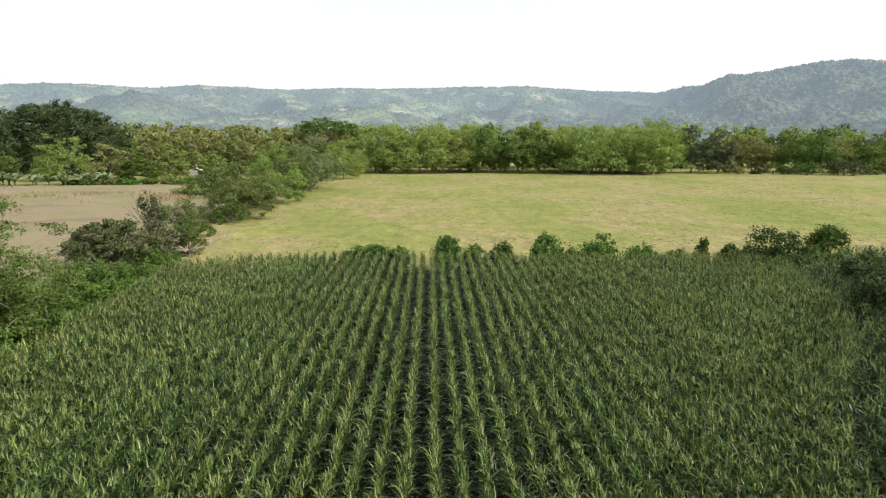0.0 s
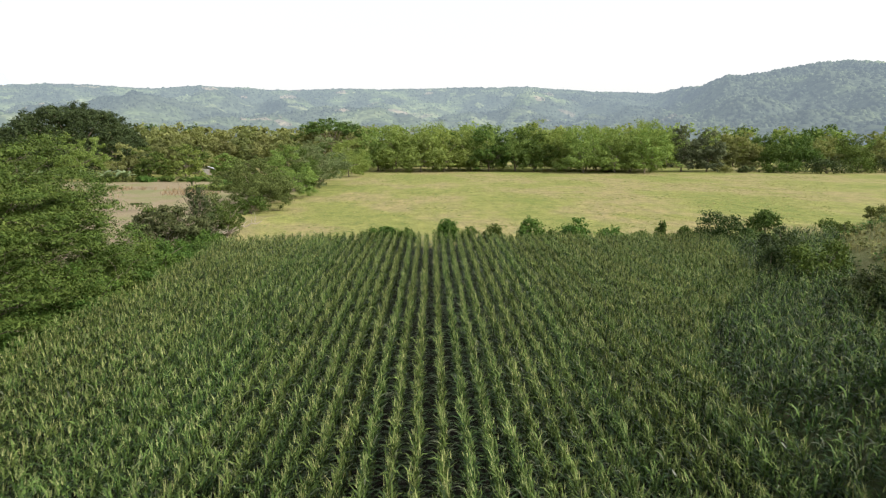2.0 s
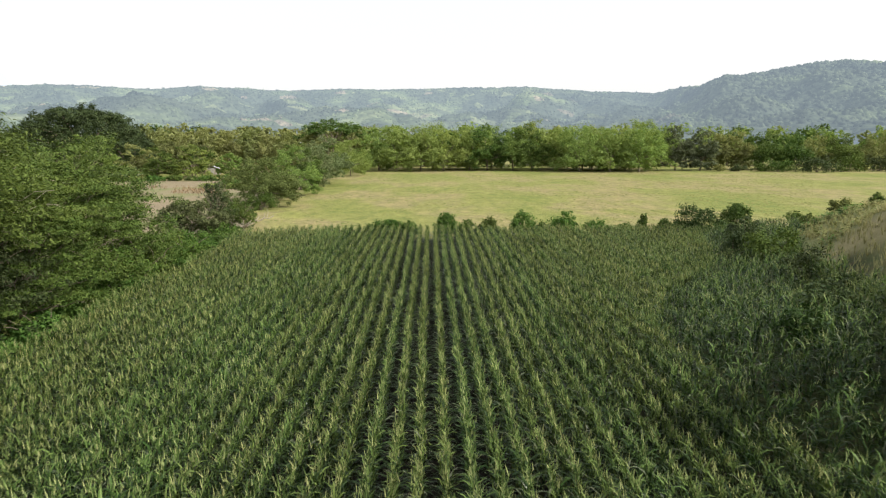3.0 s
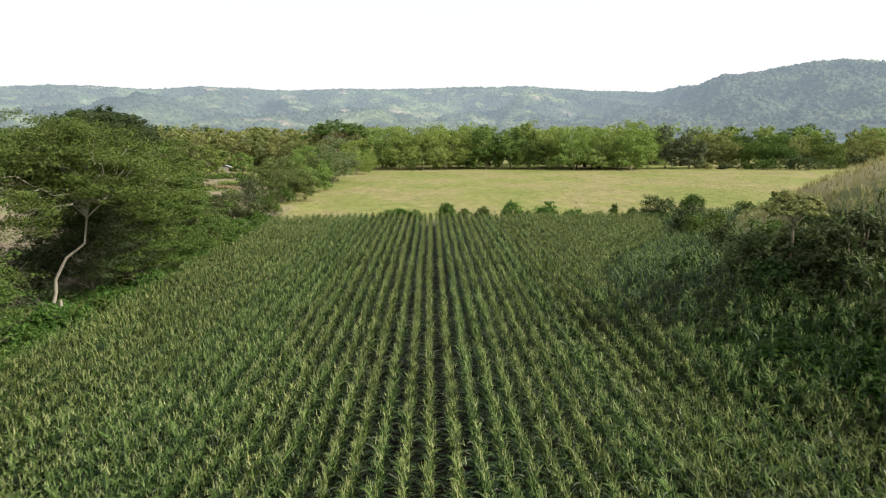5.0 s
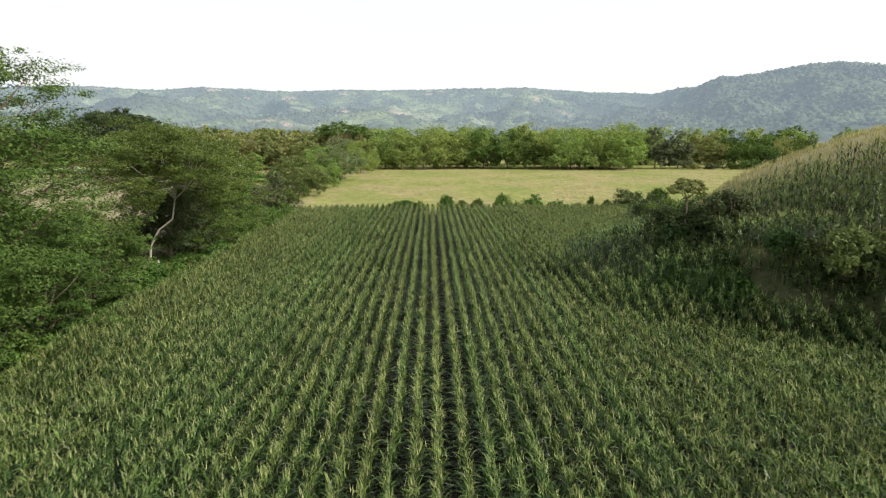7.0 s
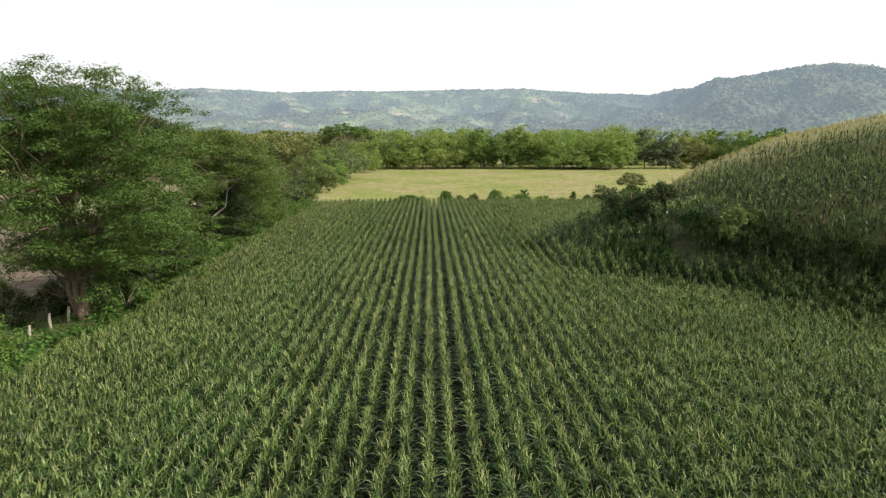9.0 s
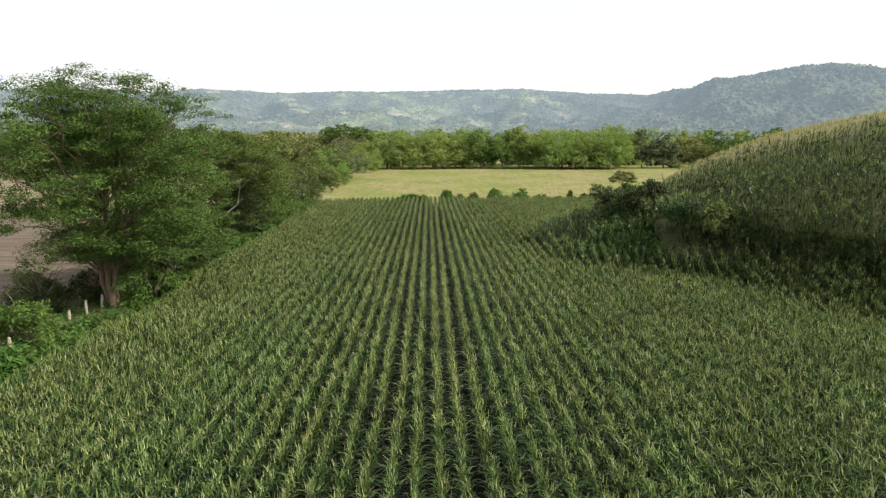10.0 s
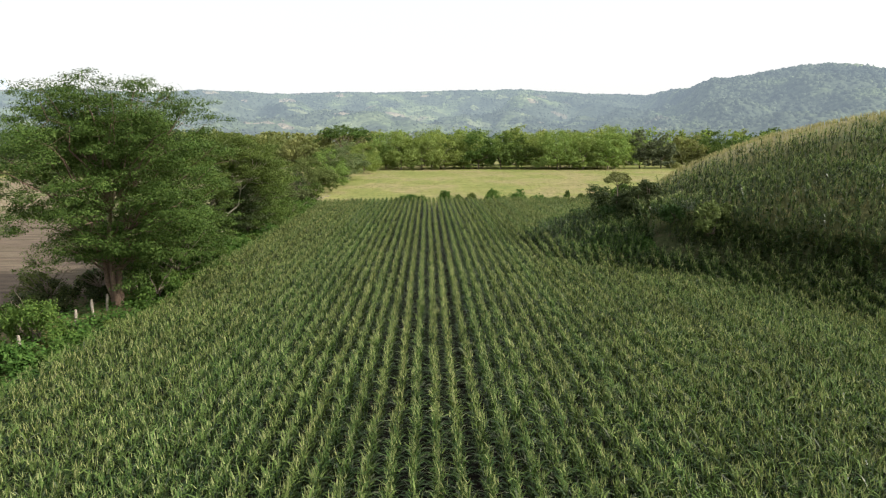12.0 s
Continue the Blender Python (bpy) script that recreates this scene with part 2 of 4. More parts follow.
    # east side: weedy bank darkened for shade, and dry, thinly sown knoll
    east = step(X, 9.5, 1.0)
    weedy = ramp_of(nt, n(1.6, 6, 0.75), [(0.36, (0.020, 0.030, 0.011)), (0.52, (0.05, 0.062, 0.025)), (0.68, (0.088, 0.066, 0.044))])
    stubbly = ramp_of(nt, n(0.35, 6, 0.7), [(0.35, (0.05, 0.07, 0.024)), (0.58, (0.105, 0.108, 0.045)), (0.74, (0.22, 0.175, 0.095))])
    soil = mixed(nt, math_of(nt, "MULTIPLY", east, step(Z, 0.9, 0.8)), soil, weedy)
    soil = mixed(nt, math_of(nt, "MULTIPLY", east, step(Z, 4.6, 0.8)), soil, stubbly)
    # the knoll's dry shoulder stays grass-coloured towards the north
    dry = math_of(nt, "MULTIPLY", step(math_of(nt, "ADD", Xw, math_of(nt, "MULTIPLY", Yw, 0.35)), 54.0, 4.0), step(Y, 58.0, 8.0))
    shoulder = mixed(nt, step(Yw, 84.0, 8.0), mixed(nt, n(0.8, 5, 0.7), (0.165, 0.155, 0.075), (0.27, 0.238, 0.128)),
                     mixed(nt, n(0.8, 5, 0.7), (0.10, 0.124, 0.044), (0.168, 0.164, 0.074)))
    soil = mixed(nt, dry, soil, shoulder)
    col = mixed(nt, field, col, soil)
    col = mixed(nt, step(Y, 430.0, 60.0), col, plain)
    nt.links.new(col, bsdf.inputs["Base Color"])
    bsdf.inputs["Roughness"].default_value = 0.95
    bsdf.inputs["Specular IOR Level"].default_value = 0.15
    bump = nt.nodes.new("ShaderNodeBump")
    bump.inputs["Strength"].default_value, bump.inputs["Distance"].default_value = 0.8, 0.15
    nt.links.new(n(2.5, 6, 0.7), bump.inputs["Height"])
    nt.links.new(bump.outputs[0], bsdf.inputs["Normal"])
    return m


# ---- the ground ----


def graded(lo, hi, step, far_lo, far_hi):
    mid = np.arange(lo, hi + 0.01, step)
    out_hi, out_lo, g = [], [], step
    v = hi
    while v < far_hi:
        g *= 1.35
        v += g
        out_hi.append(min(v, far_hi))
    v, g = lo, step
    while v > far_lo:
        g *= 1.35
        v -= g
        out_lo.append(max(v, far_lo))
    return np.array(out_lo[::-1] + list(mid) + out_hi)


gx, gy = graded(-60, 90, 1.25, -4500, 4500), graded(-20, 170, 1.25, -900, 4600)
GX, GY = np.meshgrid(gx, gy)
nx, ny = len(gx), len(gy)
idx = np.arange(nx * ny).reshape(ny, nx)
gf = np.stack([idx[:-1, :-1], idx[:-1, 1:], idx[1:, 1:], idx[1:, :-1]], -1).reshape(-1, 4)
gv = np.stack([GX, GY, height(GX, GY)], -1).reshape(-1, 3)
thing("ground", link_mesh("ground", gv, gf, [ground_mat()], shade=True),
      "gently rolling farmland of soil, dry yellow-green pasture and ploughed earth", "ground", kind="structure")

# ---- the hills behind ----


def hill_mat():
    m, nt, bsdf, out = node_mat("hazy_hill_forest")
    geo = nt.nodes.new("ShaderNodeNewGeometry")
    big = nt.nodes.new("ShaderNodeTexNoise")
    big.inputs["Scale"].default_value, big.inputs["Detail"].default_value = 0.005, 6
    nt.links.new(geo.outputs["Position"], big.inputs["Vector"])
    col = ramp_of(nt, big.outputs["Fac"], [(0.34, (0.030, 0.040, 0.034)), (0.54, (0.050, 0.062, 0.046)), (0.63, (0.075, 0.095, 0.056)), (0.70, (0.125, 0.145, 0.085)), (0.78, (0.22, 0.185, 0.145))])
    cells = nt.nodes.new("ShaderNodeTexVoronoi")
    cells.inputs["Scale"].default_value, cells.inputs["Randomness"].default_value = 0.021, 1.0
    bend = nt.nodes.new("ShaderNodeMix")
    bend.data_type, bend.blend_type = "RGBA", "ADD"
    bend.inputs[0].default_value = 90.0
    nt.links.new(geo.outputs["Position"], bend.inputs[6])
    nt.links.new(big.outputs["Color"], bend.inputs[7])
    nt.links.new(bend.outputs[2], cells.inputs["Vector"])
    pick = nt.nodes.new("ShaderNodeSeparateColor")
    nt.links.new(cells.outputs["Color"], pick.inputs[0])
    plots = ramp_of(nt, pick.outputs[1], [(0.0, (0.080, 0.105, 0.058)), (0.7, (0.115, 0.130, 0.080)), (0.8, (0.17, 0.142, 0.115))])
    cleared = math_of(nt, "MULTIPLY", math_of(nt, "GREATER_THAN", pick.outputs[0], 0.88), 0.8)
    sides = nt.nodes.new("ShaderNodeSeparateXYZ")
    nt.links.new(geo.outputs["Position"], sides.inputs[0])
    wooded = math_of(nt, "DIVIDE", math_of(nt, "SUBTRACT", 560.0, sides.outputs[0]), 220.0, clamp=True)
    col = mixed(nt, math_of(nt, "MULTIPLY", cleared, wooded), col, plots)
    rnd = ramp_of(nt, geo.outputs["Random Per Island"], [(0.0, (0.72, 0.74, 0.75)), (1.0, (1.3, 1.3, 1.2))])
    vor = nt.nodes.new("ShaderNodeTexVoronoi")
    vor.inputs["Scale"].default_value = 0.085
    nt.links.new(geo.outputs["Position"], vor.inputs["Vector"])
    crowns = ramp_of(nt, vor.outputs["Color"], [(0.2, (0.7, 0.72, 0.72)), (0.8, (1.3, 1.28, 1.22))])
    col = mixed(nt, 0.95, col, crowns, "MULTIPLY")
    nt.links.new(mixed(nt, 1.0, col, rnd, "MULTIPLY"), bsdf.inputs["Base Color"])
    bump = nt.nodes.new("ShaderNodeBump")
    bump.inputs["Strength"].default_value, bump.inputs["Distance"].default_value, bump.invert = 0.8, 5.0, True
    nt.links.new(vor.outputs["Distance"], bump.inputs["Height"])
    nt.links.new(bump.outputs[0], bsdf.inputs["Normal"])
    # haze as emission: glow of the air between, stronger on the farther ridges
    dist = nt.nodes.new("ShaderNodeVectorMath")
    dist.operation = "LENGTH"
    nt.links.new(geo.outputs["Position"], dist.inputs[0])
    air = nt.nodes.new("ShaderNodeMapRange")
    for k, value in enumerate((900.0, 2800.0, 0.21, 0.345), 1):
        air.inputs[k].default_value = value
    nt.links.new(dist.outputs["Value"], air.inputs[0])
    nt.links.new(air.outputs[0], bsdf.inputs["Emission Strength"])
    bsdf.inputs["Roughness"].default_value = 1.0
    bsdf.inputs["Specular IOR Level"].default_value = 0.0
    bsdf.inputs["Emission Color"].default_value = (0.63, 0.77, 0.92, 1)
    return m


CREST_AT = [-42, -34, -30, -24, -20, -13.3, -8, -2, 4.5, 9, 14, 19.8, 21.6, 23.3, 25.1, 27.7, 30, 33.5, 36.3, 42]
CREST_UP = [5.05, 5.0, 5.15, 4.76, 5.0, 4.62, 4.76, 4.76, 4.92, 5.0, 4.6, 4.45, 4.9, 5.05, 5.95, 6.25, 6.82, 7.4, 7.15, 6.0]


def crest(az):
    return np.interp(az, CREST_AT, CREST_UP) + 0.22 * (fbm(az * 0.9, az * 0 + 3.3, 4, 2) - 0.5) + 0.16 * (fbm(az * 5, az * 0 + 1.3, 3, 5) - 0.5)


def hill_z(az, r):
    """az: degrees east of north as seen from over the field; r: distance from there. Low ridges stand before the long crest."""
    az, r = np.broadcast_arrays(np.asarray(az, float), np.asarray(r, float))
    flat = np.cos(np.radians(az))
    rc = 2700 - 800 * smooth(18, 26, az)
    far_up = crest(az)
    z = np.zeros_like(r)
    for k, (share, at, wide) in enumerate(((0.22, 1080, 200), (0.40, 1380, 260), (0.58, 1720, 300), (0.76, 2120, 340), (1.0, 2700, 560))):
        at = 900 + (at - 900) * (rc - 900) / 1800
        last = share == 1.0
        wander = 0 if last else 260 * (fbm(az * 0.16, az * 0 + k, 3, 60 + k) - 0.5)
        rise = far_up * (share if last else share * (0.45 + 1.0 * fbm(az * 0.22, az * 0 + 2.7 * k, 4, 40 + k)))
        rise = rise if last else np.minimum(rise, far_up * (share + 0.12))
        top = np.tan(np.radians(rise)) * at * flat + 12
        d = (r - at - wander) / wide
        side = np.where(d < 0, np.exp(-(d * 0.9) ** 2), np.exp(-(d * 0.6) ** 2))
        z = np.maximum(z, top * side * (1 if last else 1 - smooth(0.4, 2.2, np.abs(d)) * 0.4))
    x, y = r * np.sin(np.radians(az)), r * flat
    gully = (fbm(x * 0.006, y * 0.004, 4, 21) - 0.5) * 80 * smooth(900, 1300, r) * (1 - smooth(rc - 420, rc - 120, r))
    line = (np.tan(np.radians(far_up)) * r * flat + 12) * 0.985
    z = np.minimum(z + gully, np.where(r < rc - 10, line, 1e6))
    return np.maximum(z, 0) - 3 * (r < 870)


HX, HY = 0.0, 59.0
ha, hr = np.linspace(-46, 46, 360), np.concatenate([np.linspace(850, 2900, 150), np.linspace(3000, 3900, 8)])
HA, HR = np.meshgrid(ha, hr)
hz = hill_z(HA, HR)
hv = np.stack([HX + HR * np.sin(np.radians(HA)), HY + HR * np.cos(np.radians(HA)), hz], -1).reshape(-1, 3)
idx = np.arange(len(ha) * len(hr)).reshape(len(hr), len(ha))
hf = np.stack([idx[:-1, :-1], idx[:-1, 1:], idx[1:, 1:], idx[1:, :-1]], -1).reshape(-1, 4)
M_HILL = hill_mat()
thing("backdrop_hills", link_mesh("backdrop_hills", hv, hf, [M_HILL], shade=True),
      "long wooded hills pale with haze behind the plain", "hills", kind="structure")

rng = np.random.default_rng(4)


def dome_verts():
    v = [(0, 0, 1)]
    for k in range(5):
        a = 2 * math.pi * k / 5
        v.append((0.72 * math.cos(a), 0.72 * math.sin(a), 0.66))
    for k in range(5):
        a = 2 * math.pi * (k + 0.5) / 5
        v.append((math.cos(a), math.sin(a), -0.25))
    f = []
    for k in range(5):
        j = (k + 1) % 5
        f += [(0, 1 + k, 1 + j), (1 + k, 6 + k, 1 + j), (1 + j, 6 + k, 6 + j)]
    return np.array(v), np.array(f)


dv, df = dome_verts()
N = 30000
a = rng.uniform(-40, 40, N)
r = 900 + 1900 * rng.random(N) ** 0.8
keep = (r < 2640 - 800 * smooth(18, 26, a)) & (vnoise(a * 1.3, r * 0.01, 8) + 0.5 * vnoise(a * 4, r * 0.03, 9) > 0.55 - 0.4 * smooth(17, 22, a))
a, r = a[keep], r[keep]
n = len(a)
size = rng.uniform(1.8, 4.2, n) * (0.7 + r / 4000) * (1 + 0.5 * smooth(17, 22, a))
rot = rng.uniform(0, 6.28, n)
c, s = np.cos(rot), np.sin(rot)
jit = dv[None] * (1 + rng.uniform(-0.28, 0.28, (n, len(dv), 1)))
bx = (jit[..., 0] * c[:, None] - jit[..., 1] * s[:, None]) * size[:, None]
by = (jit[..., 0] * s[:, None] + jit[..., 1] * c[:, None]) * size[:, None]
bz = jit[..., 2] * size[:, None] * rng.uniform(0.6, 1.1, n)[:, None]
px, py = HX + r * np.sin(np.radians(a)), HY + r * np.cos(np.radians(a))
V = np.stack([bx + px[:, None], by + py[:, None], bz + hill_z(a, r)[:, None]], -1).reshape(-1, 3)
Fc = (df[None] + (np.arange(n) * len(dv))[:, None, None]).reshape(-1, 3)
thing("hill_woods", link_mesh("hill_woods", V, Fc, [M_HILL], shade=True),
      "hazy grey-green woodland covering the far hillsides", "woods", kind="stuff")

# a very pale mountain far off in haze that is painted as emission
mm, nt, bsdf, out = node_mat("haze_glow_mountain")
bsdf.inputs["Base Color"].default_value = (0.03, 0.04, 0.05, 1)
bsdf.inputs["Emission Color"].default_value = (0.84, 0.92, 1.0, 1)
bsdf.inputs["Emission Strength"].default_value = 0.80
ma, mt = np.linspace(-48, -27, 60), np.linspace(0, 1, 8)
MA, MT = np.meshgrid(ma, mt)
mh = (560 * np.exp(-((MA + 35) / 3.2) ** 2) + 30 * fbm(MA * 0.8, MA * 0, 3, 31)) * MT
mv = np.stack([(4700 - 300 * (1 - MT)) * np.sin(np.radians(MA)), (4700 - 300 * (1 - MT)) * np.cos(np.radians(MA)), mh], -1).reshape(-1, 3)
idx = np.arange(480).reshape(8, 60)
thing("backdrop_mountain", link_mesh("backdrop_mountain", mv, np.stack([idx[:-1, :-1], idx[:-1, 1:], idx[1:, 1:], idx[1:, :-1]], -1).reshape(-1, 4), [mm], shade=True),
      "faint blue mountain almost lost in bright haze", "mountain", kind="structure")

# ---- maize ----


def maize_variant(rng, tall=2.1, leaves=6, spikes=22, lush=1.0, spread=0.07, every=4):
    """Vertices, triangles and material numbers (0 shaded leaf, 1 lit young leaf, 2 tassel, 3 stalk) of one plant; one
    blade in every so many is a tassel branch.
    """
    v, f, m = [], [], []

    def blade(mid, wide, side, mat):
        """A strip along mid that narrows to a point."""
        base, n = len(v), len(mid)
        for p, w in zip(mid[:-1], wide):
            v.append(tuple(p - side * w))
            v.append(tuple(p + side * w))
        v.append(tuple(mid[-1]))
        for k in range(n - 2):
            a = base + 2 * k
            f.extend([(a, a + 1, a + 3), (a, a + 3, a + 2)])
            m.extend([mat, mat])
        f.append((base + 2 * n - 4, base + 2 * n - 3, base + 2 * n - 2))
        m.append(mat)

    plane, up = rng.uniform(0, 6.28), np.array([0, 0, 1.0])
    for k in range(leaves):
        u = k / (leaves - 1)
        az = plane + math.pi * k + rng.normal(0, 0.8)
        length = (0.76 - 0.24 * u) * rng.uniform(0.8, 1.15) * lush
        ang = radians(58 + 16 * u + rng.uniform(-9, 9))
        out_dir = np.array([math.cos(az), math.sin(az), 0])
        p = np.array([0, 0, tall * (0.24 + 0.54 * u)])
        mid = [p]
        for seg in range(3):
            p = p + (out_dir * math.cos(ang) + up * math.sin(ang)) * length / 3
            mid.append(p)
            ang -= radians(rng.uniform(34, 60) * (1.0 - 0.25 * u))
        side = np.array([-math.sin(az), math.cos(az), rng.uniform(-0.4, 0.4)])
        w = 0.024 * rng.uniform(0.85, 1.2) * lush
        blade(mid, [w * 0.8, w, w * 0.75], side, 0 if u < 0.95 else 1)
    az = rng.uniform(0, 6.28)
    blade([np.zeros(3), np.array([0, 0, tall * 0.9])], [0.022], np.array([math.cos(az), math.sin(az), 0]), 3)
    # the tuft at the top: short young blades and fine tassel branches that fan out
    for k in range(spikes):
        az, tassel = rng.uniform(0, 6.28), k % every == 0
        tilt = radians(rng.uniform(5, 48) if tassel else rng.uniform(12, 70))
        reach = (rng.uniform(0.16, 0.30) if tassel else rng.uniform(0.16, 0.34)) * lush
        foot = np.array([rng.normal(0, spread), rng.normal(0, spread), tall * (rng.uniform(0.86, 0.98) if tassel else rng.uniform(0.54, 0.94))])
        top = foot + np.array([math.cos(az) * math.sin(tilt), math.sin(az) * math.sin(tilt), math.cos(tilt)]) * reach
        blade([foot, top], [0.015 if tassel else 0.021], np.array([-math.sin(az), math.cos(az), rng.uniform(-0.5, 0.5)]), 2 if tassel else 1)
    return np.array(v), np.array(f), np.array(m)


MAIZE_MATS = [M_MAIZE_SHADED, M_MAIZE_TOP_LIT, M_TASSEL, M_STALK]
rng = np.random.default_rng(11)
VARIANTS = [maize_variant(rng, 2.1, 7, 20, 1.24, 0.06, 5) for _ in range(12)]
PLAINER = [maize_variant(rng, 2.1, 6, 19, 1.24, 0.055, 4) for _ in range(12)]
SOUTH = [maize_variant(rng, 2.15, 7, 19, 1.26) for k in range(12)]
THIN = [maize_variant(rng, 2.1, 6, 16, 1.4) for k in range(8)]
SPARSE = [maize_variant(rng, 2.1, 7, 10, 1.25) for k in range(8)]


def plants_mesh(name, variants, xy, rng, scale=(0.88, 1.1), lean=0.035):
    """One mesh of plants standing at the given places; variants may be a list of (variants, places)."""
    VV, FF, MM, base = [], [], [], 0
    for kinds, spots in ([(variants, xy)] if xy is not None else variants):
        pick = rng.integers(0, len(kinds), len(spots))
        zs = height(spots[:, 0], spots[:, 1]) if len(spots) else np.zeros(0)
        for k, (v, f, m) in enumerate(kinds):
            who = np.where(pick == k)[0]
            if not len(who):
                continue
            a, s = rng.uniform(0, 6.28, len(who)), rng.uniform(*scale, len(who))
            ca, sn = np.cos(a)[:, None], np.sin(a)[:, None]
            lx, ly = rng.normal(0, lean, len(who))[:, None], rng.normal(0, lean, len(who))[:, None]
            x = (v[None, :, 0] * ca - v[None, :, 1] * sn + v[None, :, 2] * lx) * s[:, None] + spots[who, 0][:, None]
            y = (v[None, :, 0] * sn + v[None, :, 1] * ca + v[None, :, 2] * ly) * s[:, None] + spots[who, 1][:, None]
            z = v[None, :, 2] * s[:, None] + zs[who][:, None]
            VV.append(np.stack([x, y, z], -1).reshape(-1, 3))
            FF.append((f[None] + base + (np.arange(len(who)) * len(v))[:, None, None]).reshape(-1, 3))
            MM.append(np.tile(m, len(who)))
            base += len(who) * len(v)
    return link_mesh(name, np.concatenate(VV), np.concatenate(FF), MAIZE_MATS, np.concatenate(MM))


def west_edge(y):
    return -20.6 - 1.2 * smooth(95, 114, y) + 0.8 * (vnoise(y * 0.2, y * 0, 3) - 0.5)


def north_edge(x):
    return 114.0 + 1.5 * (vnoise(x * 0.3, x * 0, 7) - 0.5) - 3.0 * smooth(-12, -22, x)


rng = np.random.default_rng(21)
row_x = [-0.46 - 0.8 * k for k in range(28)] + [0.46 + 0.8 * k for k in range(48)]
plant_meshes = [link_mesh("maize_plant", v, f, MAIZE_MATS, m) for v, f, m in SOUTH]
for x0 in sorted(row_x):
    y = np.arange(-6, 116, 0.19) + rng.uniform(-0.08, 0.08, 643)
    x = x0 + 0.12 * (vnoise(y * 0.08, y * 0 + x0, 13) - 0.5) + rng.normal(0, 0.026, len(y))
    keep = (x > west_edge(y)) & (x < foot_x(y) + 0.5 * rng.random(len(y)) + 1.6 * (1 - smooth(46, 50, y))) & (y < north_edge(x)) & (rng.random(len(y)) > 0.04)
    x, y = x[keep], y[keep]
    if len(x) < 5:
        continue
    near = (np.abs(x0 + 1.0) < 5) & (y > 14) & (y < 18.5)
    xy = np.stack([x, y], -1)
    far = xy[~near]
    lush = far[:, 1] < 58 + 6 * rng.random(len(far))
    rowm = plants_mesh("maize_row", [(SOUTH, far[lush]), (VARIANTS if abs(x0) < 12 else PLAINER, far[~lush])], None, rng)
    row = thing("maize_row", rowm,
                "row of tall green tasselled maize in soil darkened for row shade", "maize row", "rows of the maize field", "stuff")
    for px, py in xy[near]:
        s = rng.uniform(0.88, 1.1)
        ob = thing("maize_plant", plant_meshes[rng.integers(0, 12)], parent=row)
        ob.matrix_basis = pose(px, py, gz(px, py), rng.normal(0, 2), rng.normal(0, 2), rng.uniform(0, 360)) @ Matrix.Scale(s, 4)

# ---- maize and tall weeds on the bank and the knoll ----
rng = np.random.default_rng(31)


def scatter(n, x0, x1, y0, y1, rng):
    return np.stack([rng.uniform(x0, x1, n), rng.uniform(y0, y1, n)], -1)


p = scatter(15000, 9, 44, 30, 116, rng)
d = p[:, 0] - foot_x(p[:, 1])
clear = vnoise(p[:, 0] * 0.22, p[:, 1] * 0.22, 41) + 0.5 * vnoise(p[:, 0] * 0.6, p[:, 1] * 0.6, 42)
p = p[(d > -0.5) & (p[:, 0] < ledge_x(p[:, 1]) + 0.4) & (clear > 0.24) & (p[:, 1] < 113) & ((p[:, 0] < ledge_x(p[:, 1]) - 1.9) | (p[:, 1] > 53) | (rng.random(len(p)) < 0.3))]
thing("bank_maize", plants_mesh("bank_maize", [(SOUTH, p[p[:, 1] < 57]), (SPARSE, p[p[:, 1] >= 57])], None, rng, (0.6, 1.0), 0.13),
      "straggling dark green maize and weeds on the shaded bank", "maize", kind="stuff")

ks = []
for x0 in np.arange(18, 66, 0.8):
    y = np.arange(15, 100, 0.37)
    ks.append(np.stack([x0 + rng.normal(0, 0.14, len(y)) + 0.8 * np.sin(y * 0.05), y + rng.normal(0, 0.12, len(y))], -1))
p = np.concatenate(ks)
thin = vnoise(p[:, 0] * 0.16, p[:, 1] * 0.3, 51) + 0.4 * vnoise(p[:, 0] * 0.7, p[:, 1] * 0.7, 52)
north = p[:, 0] * 0.5 + p[:, 1]
p = p[(p[:, 0] > ledge_x(p[:, 1]) + 0.3) & (knoll_r(p[:, 0], p[:, 1]) < 1.35) & (thin > 0.30) & (north < 75.0 + 5 * vnoise(p[:, 0] * 0.1, p[:, 1] * 0.1, 6)) & (p[:, 1] > 18)]
yl = np.arange(30, 84, 0.09)
lip = np.stack([ledge_x(yl) + rng.normal(0.2, 0.35, len(yl)), yl + rng.normal(0, 0.1, len(yl))], -1)
p = np.concatenate([p, lip[vnoise(yl * 0.4, yl * 0, 8) > 0.25]])
thing("knoll_maize", plants_mesh("knoll_maize", THIN, p, rng, (0.72, 1.08), 0.09),
      "maize in thin rows over a rounded knoll", "maize", kind="stuff")


# ---- leaves, trunks, trees and shrubs ----


def unit(v):
    return v / np.maximum(np.linalg.norm(v, axis=-1, keepdims=True), 1e-9)


